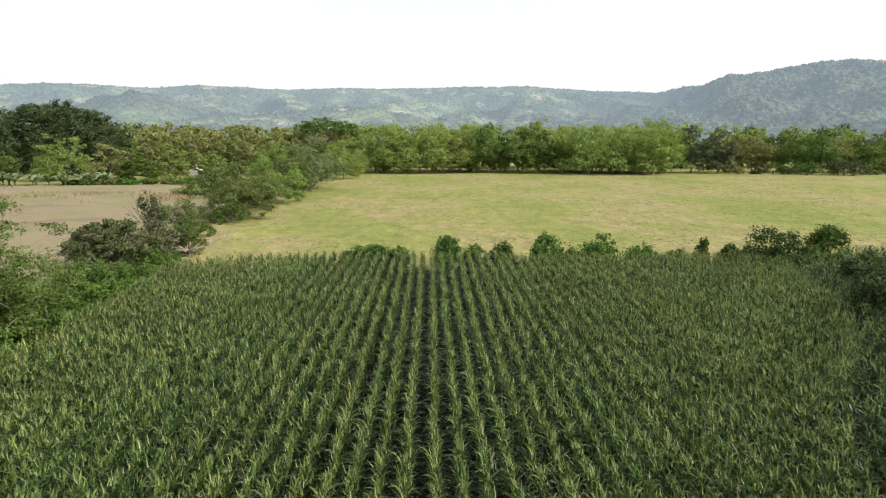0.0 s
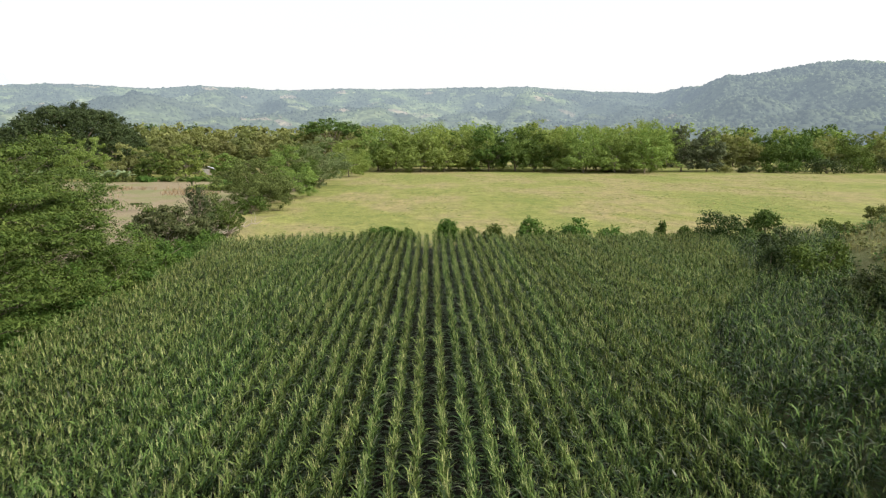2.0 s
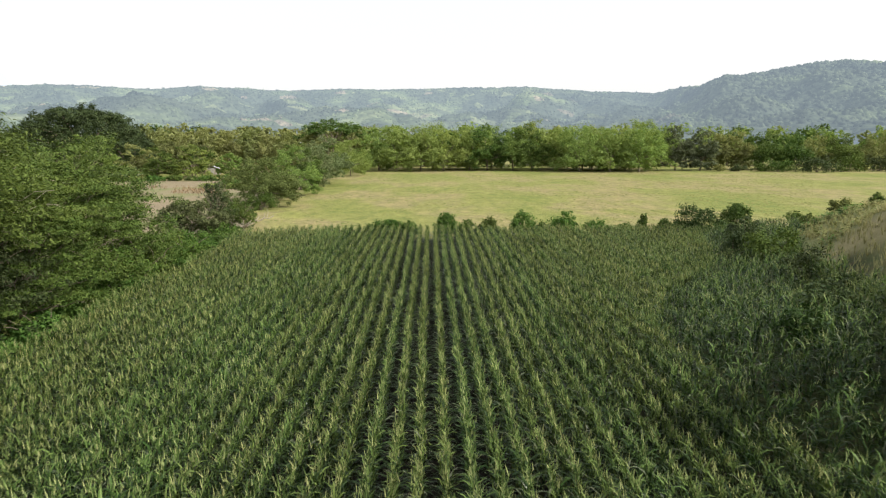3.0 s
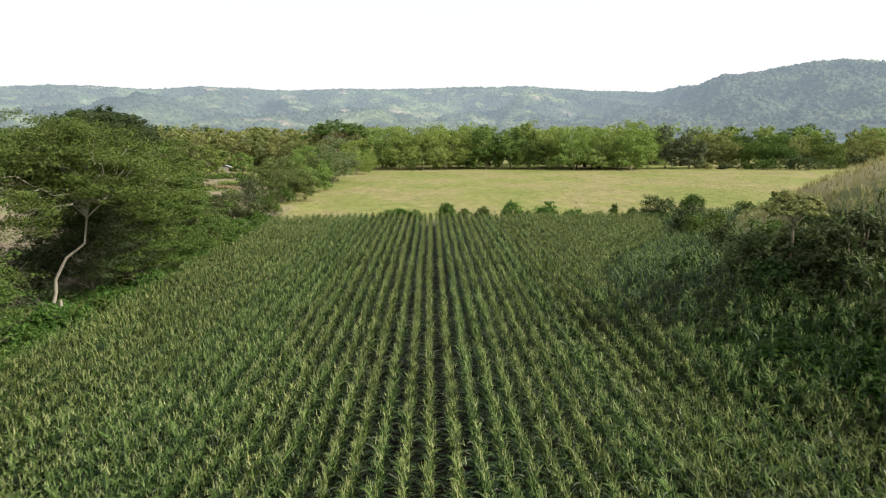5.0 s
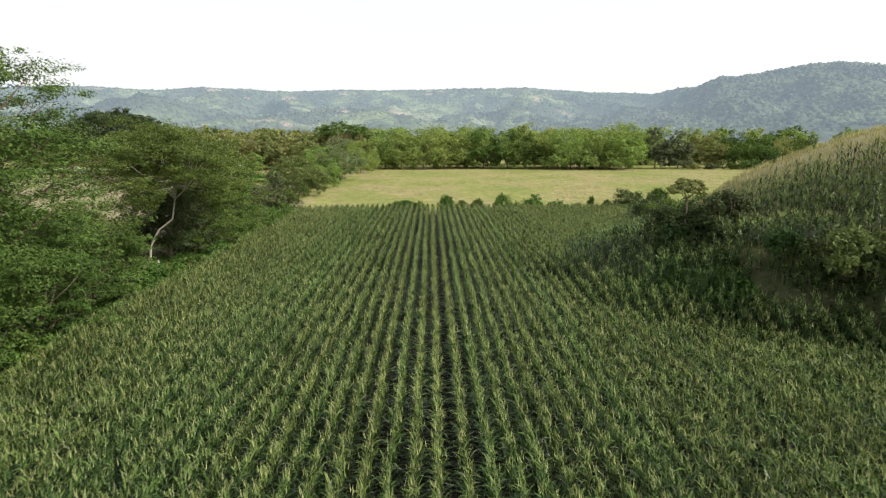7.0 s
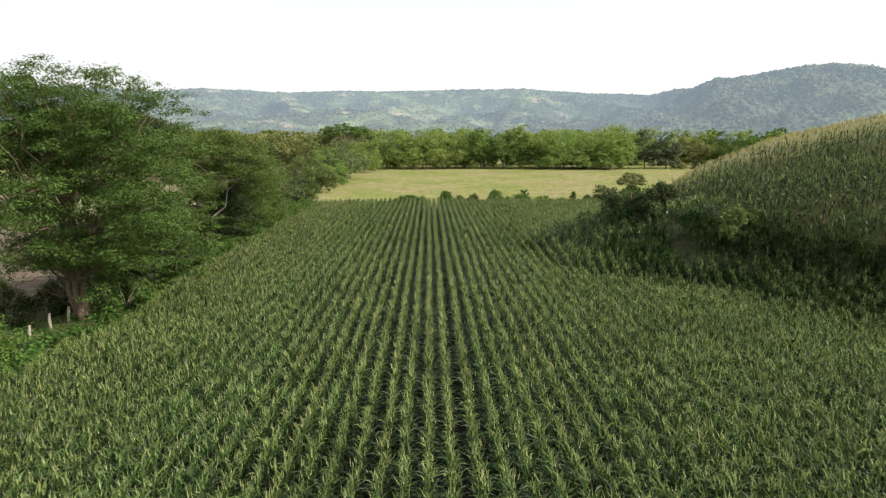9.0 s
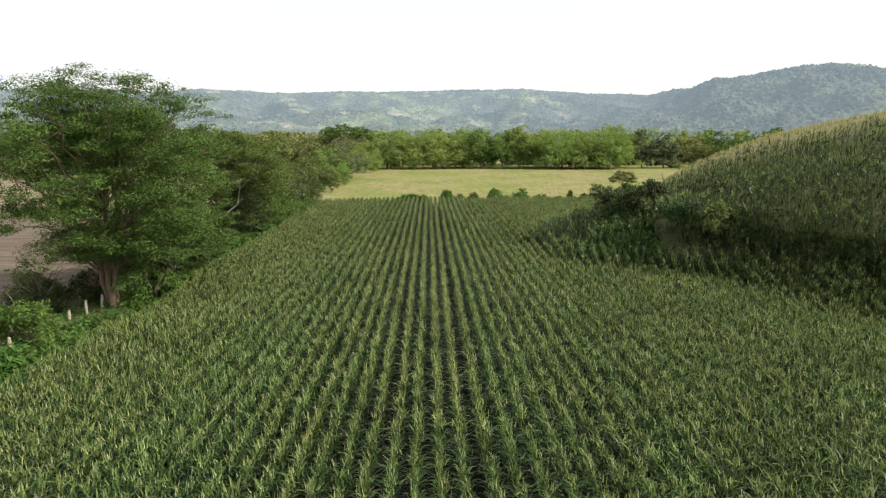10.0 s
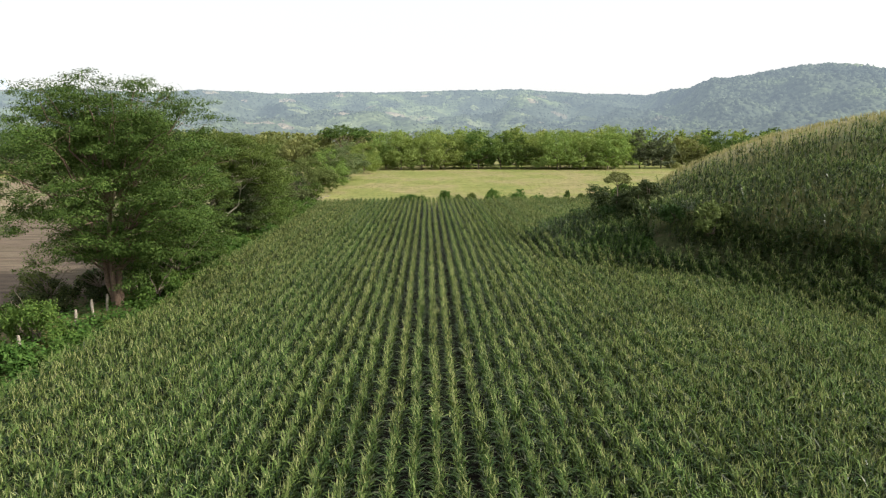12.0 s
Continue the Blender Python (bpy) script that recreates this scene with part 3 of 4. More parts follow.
def leaf_cloud(rng, clumps, n, leaf, narrow=0.5, flat=0.5, shell=0.45, subs=7):
    """Diamond leaves, n in all, spread over clumps of (centre, radii)."""
    cen = np.array([c for c, _ in clumps], float)
    rad = np.array([r for _, r in clumps], float)
    share = (rad.prod(1)) ** (2 / 3)
    who = rng.choice(len(clumps), n, p=share / share.sum())
    # each clump is a handful of sprays of uneven size
    s_way = unit(rng.normal(0, 1, (len(clumps), subs, 3)) + np.array([0, 0, 0.25]))
    s_off = s_way * (shell + (1 - shell) * rng.random((len(clumps), subs, 1))) * rad[:, None]
    s_size = rng.uniform(0.28, 0.62, (len(clumps), subs))
    which = rng.integers(0, subs, n)
    way = unit(rng.normal(0, 1, (n, 3)))
    dist = rng.random(n) ** 0.45
    pos = cen[who] + s_off[who, which] + way * rad[who] * (dist * s_size[who, which])[:, None]
    way = unit(way + 0.6 * s_way[who, which])
    even = 0.36 if leaf > 0.25 else 0.5
    nrm = unit(way * 0.8 + np.array([0, 0, flat]) + rng.normal(0, even, (n, 3)))
    t = unit(np.cross(nrm, rng.normal(0, 1, (n, 3))))
    b = np.cross(nrm, t)
    a = leaf * rng.uniform(0.6, 1.35, n)[:, None]
    droop = np.array([0, 0, -0.25]) * a
    v = np.stack([pos - t * a * 0.8 + b * a * narrow, pos - t * a * 0.8 - b * a * narrow, pos + t * a * 1.1 + droop], 1).reshape(-1, 3)
    return v, np.arange(3 * n).reshape(n, 3)


def tube(path, radii, sides=7):
    path = np.asarray(path, float)
    v, f = [], []
    for k, (p, r) in enumerate(zip(path, radii)):
        ahead = unit(path[min(k + 1, len(path) - 1)] - path[max(k - 1, 0)])
        a = unit(np.cross(ahead, [0.3, 1, 0.1]))
        b = np.cross(ahead, a)
        for q in range(sides):
            an = 2 * math.pi * q / sides
            v.append(p + (a * math.cos(an) + b * math.sin(an)) * r)
    for k in range(len(path) - 1):
        for q in range(sides):
            j = (q + 1) % sides
            f.append((k * sides + q, k * sides + j, (k + 1) * sides + j, (k + 1) * sides + q))
    return np.array(v), np.array(f)


def joined(pieces):
    V, F, base = [], [], 0
    for v, f in pieces:
        V.append(v)
        F.append(f + base)
        base += len(v)
    return np.concatenate(V), np.concatenate(F)


def bent(rng, a, b, steps=5, sag=0.12, up=0.0):
    """A crooked line from a to b."""
    a, b = np.asarray(a, float), np.asarray(b, float)
    span = np.linalg.norm(b - a)
    out = []
    for k in range(steps + 1):
        u = k / steps
        w = math.sin(math.pi * u)
        out.append(a + (b - a) * u + rng.normal(0, sag * span * 0.35, 3) * w + np.array([0, 0, up * span * w]))
    return out


def crown_clumps(rng, count, shape, w, h, z0, lump):
    """Clump centres in a crown w wide that reaches from z0 to h."""
    out, ch = [], h - z0
    for k in range(count):
        az = k * 2.39996 + rng.normal(0, 0.25)
        if shape == "umbrella":
            q = math.sqrt(rng.random())
            top = z0 + ch * (1 - 0.55 * q * q)
            z = top - ch * 0.32 * rng.random() * (1 - 0.3 * q)
            s = lump * rng.uniform(0.7, 1.3)
            out.append((np.array([w / 2 * q * math.cos(az), w / 2 * q * math.sin(az), z - s * 0.3]), np.array([s, s, s * 0.42])))
        elif shape == "dome":
            el = math.asin(min(1.0, ((k + 0.5) / count) ** 0.8))
            s, q = lump * rng.uniform(0.7, 1.3), rng.uniform(0.88, 1.0) if k % 5 else rng.uniform(0.3, 0.8)
            out.append((np.array([(w / 2 - s) * q * math.cos(el) * math.cos(az), (w / 2 - s) * q * math.cos(el) * math.sin(az), z0 + (ch - s * 0.6) * q * math.sin(el)]), np.array([s, s, s * 0.7])))
        elif shape in ("hedge", "wood") and k % 5 in (0, 2):
            q, s = math.sqrt(rng.random()), lump * rng.uniform(0.8, 1.3)
            z = z0 + s * 0.5 + ch * 0.4 * rng.random()
            out.append((np.array([w * 0.46 * q * math.cos(az), w * 0.46 * q * math.sin(az), z]), np.array([s, s, s * 0.7])))
        else:
            el = math.asin(-0.55 + 1.55 * (k + 0.5) / count)
            q = rng.uniform(0.72, 1.0) if k % 4 else rng.uniform(0.2, 0.7)
            s = lump * rng.uniform(0.7, 1.3)
            x, y = math.cos(el) * math.cos(az), math.cos(el) * math.sin(az)
            out.append((np.array([(w / 2 - s * 0.6) * q * x, (w / 2 - s * 0.6) * q * y, z0 + ch * 0.42 + (ch * 0.58 - s * 0.5) * q * math.sin(el) * (1.0 if el > 0 else 0.7)]),
                        np.array([s, s, s * (0.55 if shape in ("layered", "hedge") else 0.75)])))
    return out


def tree(name, rng, w, h, z0, leaf_m, bark, leaf=0.4, n=3000, clumps=22, shape="round", lump=None, trunk_r=0.35, fork=0.35, limbs=7,
         narrow=0.5, lean=(0, 0), label="", group="", far=False):
    """A tree of a trunk with limbs and a crown, standing at the origin."""
    root = new(name)
    lump = lump or w * 0.17
    cl = crown_clumps(rng, clumps, shape, w, h, z0, lump)
    top = np.array([lean[0], lean[1], h * fork])
    pieces, boughs = [tube(bent(rng, (0, 0, -0.3), top, 5, 0.06), np.linspace(trunk_r * 1.25, trunk_r * 0.7, 6), 8)], []
    order = sorted(range(len(cl)), key=lambda k: -np.linalg.norm(cl[k][0][:2]))
    for k in order[:: max(1, len(order) // limbs)][:limbs]:
        path = bent(rng, top + rng.normal(0, trunk_r * 0.3, 3) * (1, 1, 2), cl[k][0], 5, 0.12, 0.05)
        bough = [tube(path, np.linspace(trunk_r * 0.5, trunk_r * 0.1, 6), 5)]
        boughs.append(bough)
        for j in range(2):
            bough.append(tube(bent(rng, path[3], path[3] + rng.normal(0, lump * 0.8, 3) + (0, 0, lump * 0.7), 3, 0.1), np.linspace(trunk_r * 0.22, trunk_r * 0.05, 4), 4))
    if far:
        pieces, boughs = pieces + sum(boughs, []), []
    trunk_and_limbs(root, pieces, boughs, bark)
    v, f = leaf_cloud(rng, cl, n, leaf, narrow, 0.9 if shape == "umbrella" else 0.5)
    v[:, 0] += lean[0] * 0.8
    v[:, 1] += lean[1] * 0.8
    thing("crown", link_mesh("crown", v, f, [leaf_m]), parent=root)
    return tagged(root, label, "tree", group)


def trunk_and_limbs(root, pieces, boughs, bark):
    """The trunk of a tree, with each limb and its twigs a part of it."""
    v, f = joined(pieces)
    trunk = thing("trunk", link_mesh("trunk", v, f, [bark], shade=True), parent=root)
    for bough in boughs:
        v, f = joined(bough)
        thing("limb", link_mesh("limb", v, f, [bark], shade=True), parent=trunk)


def spreading_tree(name, rng, w, h, low, leaf_m, bark, leaf=0.11, n=60000, limbs=34, sprays=6, trunk_r=0.35, stems=3, narrow=0.42, lean=(0, 0), flat=0.34, spray=0.085, first=1,
                   profile=(0.5, 0.8, 1.0, 0.98, 0.82, 0.5, 0.12), shift=(0, 0), label=""):
    """A tree of several rising stems whose long limbs carry flat feathery sprays."""
    root = new(name)
    forks, pieces, boughs = [], [], []
    for k in range(stems):
        az = 6.28 * k / stems + rng.normal(0, 0.4)
        knee = np.array([math.cos(az) * w * 0.035, math.sin(az) * w * 0.035, h * 0.16])
        top = np.array([math.cos(az) * w * 0.14 + lean[0], math.sin(az) * w * 0.14 + lean[1], h * rng.uniform(0.62, 0.8)])
        path = bent(rng, (math.cos(az) * trunk_r * 0.4, math.sin(az) * trunk_r * 0.4, -0.3), knee, 3, 0.08) + bent(rng, knee, top, 6, 0.10)[1:]
        pieces.append(tube(path, np.linspace(trunk_r, trunk_r * 0.16, len(path)) * rng.uniform(0.75, 1.0), 8))
        forks.append(path)
    clumps = []
    for k in range(limbs):
        u = 1 - (1 - (k + 0.5) / limbs) ** 1.35
        az = k * 2.39996 + rng.normal(0, 0.2)
        reach = w / 2 * float(np.interp(u, np.linspace(0, 1, len(profile)), profile)) * rng.uniform(0.82, 1.08)
        tip = np.array([math.cos(az) * reach + lean[0] + shift[0], math.sin(az) * reach + lean[1] + shift[1], low + (h - low) * min(u, 0.85)])
        path = min(forks, key=lambda q: np.linalg.norm(q[5][:2] - tip[:2]))
        foot = path[int(np.clip(round(first + (8 - first) * (u - 0.1)), first, len(path) - 2))]
        if u > 0.75:
            foot = min(forks, key=lambda q: np.linalg.norm(q[8] - tip))[6]
        limb = bent(rng, foot, tip, 6, 0.10, 0.06)
        bough = [tube(limb, np.linspace(trunk_r * 0.32, trunk_r * 0.05, 7), 5)]
        for j in range(sprays):
            v = 0.34 + 0.66 * (j + rng.random()) / sprays
            q = v * 6
            at = limb[int(q)] + (limb[min(int(q) + 1, 6)] - limb[int(q)]) * (q - int(q)) if q < 6 else limb[6]
            s = w * spray * rng.uniform(0.65, 1.35)
            off = np.clip(rng.normal(0, 1, 3), -1.4, 1.3) * (s * 0.8, s * 0.8, s * 0.45)
            clumps.append((at + off + (0, 0, s * 0.1), np.array([s, s, s * flat])))
            bough.append(tube(bent(rng, at, at + off, 2, 0.05), [trunk_r * 0.06, trunk_r * 0.04, trunk_r * 0.02], 3))
        boughs.append(bough)
    trunk_and_limbs(root, pieces, boughs, bark)
    v, f = leaf_cloud(rng, clumps, n, leaf, narrow, 0.9, 0.25, 8)
    v[:, 2] = np.maximum(v[:, 2], 0.05)
    thing("crown", link_mesh("crown", v, f, [leaf_m]), parent=root)
    return tagged(root, label, "tree", "")


def shrub(name, rng, w, h, leaf_m, leaf=0.16, n=1500, clumps=12, bark=None, label="", category="shrub", group="", bare=0):
    """A many-stemmed shrub standing at the origin."""
    root = new(name)
    cl = []
    for k in range(clumps):
        az, q = rng.uniform(0, 6.28), math.sqrt(rng.random())
        s = (0.6 * w + 0.4 * min(h, w)) * rng.uniform(0.17, 0.29)
        z = max(s * 0.5, (h - s) * (1 - 0.5 * q * q) * (1.0 if k % 3 == 0 else rng.uniform(0.1, 1.0)))
        cl.append((np.array([(w / 2 - s * 0.5) * q * math.cos(az), (w / 2 - s * 0.7) * q * math.sin(az), z]), np.array([s, s, s * 0.85])))
    v, f = leaf_cloud(rng, cl, n, leaf, 0.5, 0.4, 0.35)
    v[:, 2] = np.maximum(v[:, 2], 0.02)
    thing("foliage", link_mesh("foliage", v, f, [leaf_m]), parent=root)
    pieces = []
    for k in range(min(7, clumps)):
        pieces.append(tube(bent(rng, (rng.normal(0, 0.12), rng.normal(0, 0.12), -0.2), cl[k][0], 4, 0.1, 0.08), np.linspace(0.06, 0.02, 5) * (h / 3) ** 0.5, 5))
    for k in range(bare):
        az, q = rng.uniform(0, 6.28), rng.uniform(0.5, 1.0)
        pieces.append(tube(bent(rng, (0, 0, h * 0.3), (math.cos(az) * q * w * 0.5, math.sin(az) * q * w * 0.5, h * rng.uniform(0.6, 1.08)), 4, 0.12, 0.05), np.linspace(0.05, 0.012, 5), 4))
    v, f = joined(pieces)
    thing("woody_base", link_mesh("woody_base", v, f, [bark or M_BARK], shade=True), parent=root)
    return tagged(root, label, category, group)


def set_at(ob, x, y, turn=0.0, s=1.0, sink=0.0):
    ob.matrix_basis = pose(x, y, gz(x, y) - sink, 0, 0, turn) @ Matrix.Scale(s, 4)
    return ob


rng = np.random.default_rng(51)

# the great tree beside the maize
set_at(spreading_tree("broad_tree", rng, 15.8, 18.0, 3.6, M_MID, M_RED, 0.088, 225000, 72, 6, 0.28, 5, lean=(0.6, 0.3), flat=0.40, spray=0.105, first=3, profile=(0.42, 0.68, 0.92, 1.0, 0.88, 0.66, 0.3),
                      label="tall spreading green tree with a reddish trunk beside maize"), -25.2, 42.1)

# feathery thorn trees along the field edge
set_at(spreading_tree("thorn_tree", rng, 14.6, 13.4, 6.8, M_THORN, M_PALE, 0.10, 105000, 50, 6, 0.15, 1, narrow=0.36, shift=(-2.6, -0.6), lean=(3.4, 1.4), first=7, spray=0.115, profile=(0.9, 1.0, 1.0, 0.92, 0.75, 0.5, 0.2),
                      label="feathery thorn tree with a pale forked trunk and domed crown"), -27.0, 71)
for x, y, w, h, mat in [(-26.0, 80, 9.6, 10.5, M_THORN), (-28.2, 86, 13.0, 12.3, M_MID), (-27.2, 92, 10.5, 9.4, M_THORN), (-29.5, 61, 10, 7.5, M_MID), (-23.6, 49.5, 8.0, 8.6, M_MID),
                        (-24.4, 56.5, 8, 6.8, M_THORN), (-27.0, 76, 10, 7.5, M_DARK), (-28.5, 52, 7, 6.0, M_THORN)]:
    set_at(spreading_tree("thorn_tree", rng, w, h, 1.2, mat, M_BARK, 0.115, int(w * h * 460), 40, 5, 0.13, 3, 0.36, flat=0.32, spray=0.125, profile=(0.9, 1.0, 1.0, 0.95, 0.88, 0.72, 0.45),
                          label="bushy feathery thorn tree in the hedge beside the maize"), x, y)

# shrubs of the hedge and field margin
HEDGE = [
    (-25.9, 33.6, 4.4, 3.1, M_WEED, "leafy bright green shrub beside a wooden fence post"),
    (-27.6, 44.5, 4.5, 3.0, M_DARK, "dense shrub at the foot of the great tree"),
    (-22.8, 43.6, 3.8, 2.8, M_WEED, "dense shrub at the foot of the great tree"),
    (-29.5, 41.0, 4.6, 3.0, M_DARK, "dense shrub at the foot of the great tree"),
    (-31.5, 31.0, 5.0, 2.4, M_WEED, "leafy bright green shrub beside a wooden fence post"),
    (-30.5, 37.5, 4.0, 1.8, M_MID, "leafy green shrub behind the fence posts"),
    (-32.5, 45.0, 5.5, 2.8, M_DULL, "dense shrub at the foot of the great tree"),
    (-25.2, 28.4, 3.8, 1.9, M_WEED, "low blue-green leafy shrub at the field edge"),
    (-27.4, 29.0, 4.6, 2.7, M_MID, "low blue-green leafy shrub at the field edge"),
    (-23.4, 46.5, 3.5, 2.6, M_MID, "dense green hedge shrub beside the maize"),
    (-24.2, 61.5, 4.2, 2.4, M_WEED, "dense green hedge shrub beside the maize"),
    (-24.4, 67.0, 3.4, 1.8, M_WEED, "dense green hedge shrub beside the maize"),
    (-29.5, 68.0, 6.0, 4.2, M_DARK, "dense dark hedge shrub behind a pale trunk"),
    (-30.5, 73.5, 7.0, 5.0, M_DARK, "dense dark hedge shrub behind a pale trunk"),
    (-27.5, 53.0, 5.0, 3.2, M_MID, "dense green hedge shrub beside the maize"),
    (-22.6, 76.0, 3.5, 2.4, M_WEED, "dense green hedge shrub beside the maize"),
    (-23.0, 90.0, 4.0, 2.6, M_WEED, "dense green hedge shrub beside the maize"),
    (-23.5, 101.0, 5.0, 2.4, M_WEED, "dense green hedge shrub beside the maize"),
    (-24.4, 87.5, 6.0, 4.2, M_WEED, "dense green hedge shrub beside the maize"),
    (-23.8, 94.0, 4.5, 2.8, M_MID, "dense green hedge shrub beside the maize"),
    (-26.4, 97.0, 6.4, 4.6, M_MID, "dense green hedge shrub beside the maize"),
    (-28.2, 102.5, 6.8, 4.4, M_THORN, "dense green hedge shrub beside the maize"),
    (-27.0, 110.0, 6.0, 2.6, M_WEED, "bright green leafy bush beside the maize"),
    (-24.6, 114.5, 4.5, 2.2, M_WEED, "bright green leafy bush beside the maize"),
    (-28.6, 115.5, 7.6, 4.4, M_GREY, "grey-green twiggy bush with pale bare branches"),
    (-27.4, 120.0, 5.6, 7.0, M_DARK, "dark bristling bush with upright stems"),
    (-25.0, 123.5, 4.2, 3.4, M_MID, "green bush at the pasture corner"),
    (-29.5, 136.0, 5.5, 3.0, M_MID, "low green bush at the foot of the hedge"),
    (-33.0, 160.0, 12.0, 9.0, M_DULL, "rounded olive-brown tree-like bush in the hedge"),
    (-30.5, 153.0, 6.5, 3.8, M_MID, "low green bush at the foot of the hedge"),
    (-37.0, 152.0, 7.0, 4.0, M_DULL, "low olive bush at the foot of the hedge"),
    (-36.0, 173.0, 11.0, 9.4, M_DULL, "rounded olive-brown tree-like bush in the hedge"),
    (-33.0, 187.0, 11.0, 10.8, M_FRESH, "bright green bush in the hedge by the pasture"),
    (-35.5, 205.0, 12.0, 11.6, M_MID, "bright green bush in the hedge by the pasture"),
    (-33.0, 226.0, 14.5, 13.6, M_SILVER, "pale feathery grey-green tree-like bush"),
    (-34.0, 215.0, 10.0, 11.0, M_SILVER, "pale feathery grey-green tree-like bush"),
    (-36.0, 247.0, 12.0, 12.0, M_MID, "bright green bush in the hedge by the pasture"),
    (-31.0, 272.0, 13.0, 12.6, M_FRESH, "bright green bush in the hedge by the pasture"),
    (-33.0, 296.0, 14.0, 14.0, M_FRESH, "bright green bush in the hedge by the pasture"),
]
for x, y, w, h, mat, label in HEDGE:
    big = w > 7
    if w > 7.5:
        ob = tree("hedge_tree", rng, w * 1.2, h * 1.1, 0.0, mat, M_BARK, 0.14, int(2500 * w), 64, "hedge", w * 0.125, 0.16, 0.25, 9, 0.5, label=label, group="hedge")
        set_at(ob, x + (1.2 if y > 150 else 0), y)
        continue
    set_at(shrub("hedge_shrub", rng, w, h, mat, 0.17 if big else 0.12, int(640 * w * h ** 0.6) if big else int(700 * w), 44 if big else 14, label=label, group="hedge", bare=22 if mat in (M_GREY, M_DARK) else 4), x, y)

# low bushes between the maize and the trees
for k in range(31):
    y = 28.8 + 2.7 * k + rng.uniform(-0.8, 0.8)
    set_at(shrub("margin_bush", rng, rng.uniform(2.4, 3.6), rng.uniform(1.2, 2.1) * (0.65 if y < 45 else 1.0), M_WEED if k % 3 else M_MID, 0.11, 2200, 14, label="low leafy bush at the edge of the maize", group="bushes beside the maize"),
           float(west_edge(y)) - 1.5 - rng.uniform(0, 0.8), y)

# bushes along the far end of the maize
EDGE = [(-6.6, 2.6, 3.0), (-4.9, 3.0, 3.5), (-3.2, 2.8, 3.4), (2.1, 3.1, 4.1), (4.4, 2.0, 3.1), (6.9, 2.3, 3.5), (11.0, 2.9, 4.2), (13.4, 2.2, 3.0), (16.0, 4.0, 4.4),
        (20.0, 3.0, 3.2), (23.2, 2.0, 2.8), (25.6, 1.6, 3.7), (28.4, 2.6, 3.2)]
for x, w, h in EDGE:
    set_at(shrub("edge_bush", rng, w * 1.12, h - 0.35, M_WEED if w > 2.8 else M_MID, 0.13, int(1300 * w), 30, label="round dark green bush at the end of the maize rows", group="bushes at the field end"),
           x, 115.2 + rng.uniform(-0.4, 0.4))

# bushes on the ledge between bank and knoll
LEDGE = [(20.2, 60.5, 4.4, 3.6, M_DARK), (17.2, 61.2, 3.6, 4.2, M_DARK), (20.6, 57.6, 3.2, 4.1, M_DARK), (18.6, 58.4, 3.2, 3.8, M_DARK), (19.6, 57.0, 3.0, 3.6, M_DARK), (17.2, 58.8, 3.0, 3.0, M_RANK_SHADED), (22.6, 47.6, 3.6, 3.2, M_DULL), (30.6, 112.6, 6.2, 5.0, M_RANK_SHADED), (35.6, 112.6, 4.2, 4.4, M_MID), (43.0, 113.0, 2.6, 1.9, M_MID), (47.5, 112.0, 3.2, 2.3, M_DULL), (51.0, 110.5, 2.6, 2.6, M_MID), (40.0, 106.0, 1.8, 1.5, M_DULL), (30.2, 99.5, 3.6, 4.0, M_DARK), (34.0, 112.0, 3.4, 2.6, M_MID),
         (28.0, 90.5, 4.6, 4.2, M_MID), (25.6, 82.0, 4.2, 3.4, M_DARK), (23.0, 74.5, 3.6, 3.0, M_DARK), (26.6, 94.0, 3.4, 3.6, M_DARK), (20.4, 66.0, 3.8, 3.4, M_MID), 
         (18.5, 54.5, 2.8, 1.8, M_RANK_SHADED), (16.2, 66.5, 3.4, 2.2, M_RANK_SHADED), (20.6, 50.5, 3.0, 2.0, M_RANK_SHADED), (16.8, 57.4, 3.0, 2.4, M_RANK_SHADED),
         (23.0, 64.5, 3.6, 2.6, M_DARK), (18.8, 70.0, 3.4, 2.6, M_DARK), (18.9, 56.7, 3.0, 3.0, M_DARK)]
set_at(tree("ledge_tree", rng, 2.2, 5.9, 4.6, M_OLIVE, M_BARK, 0.09, 8000, 20, "umbrella", 0.62, 0.07, 0.72, 7, label="small yellow-olive tree leaning above bushes on the bank"), 18.0, 59.1)
for x, y, w, h, mat in LEDGE:
    set_at(shrub("ledge_bush", rng, w, h, mat, 0.12, int(260 * w * h), 16, label="leafy bush on the ledge under the knoll", group="bushes under the knoll"), x, y)

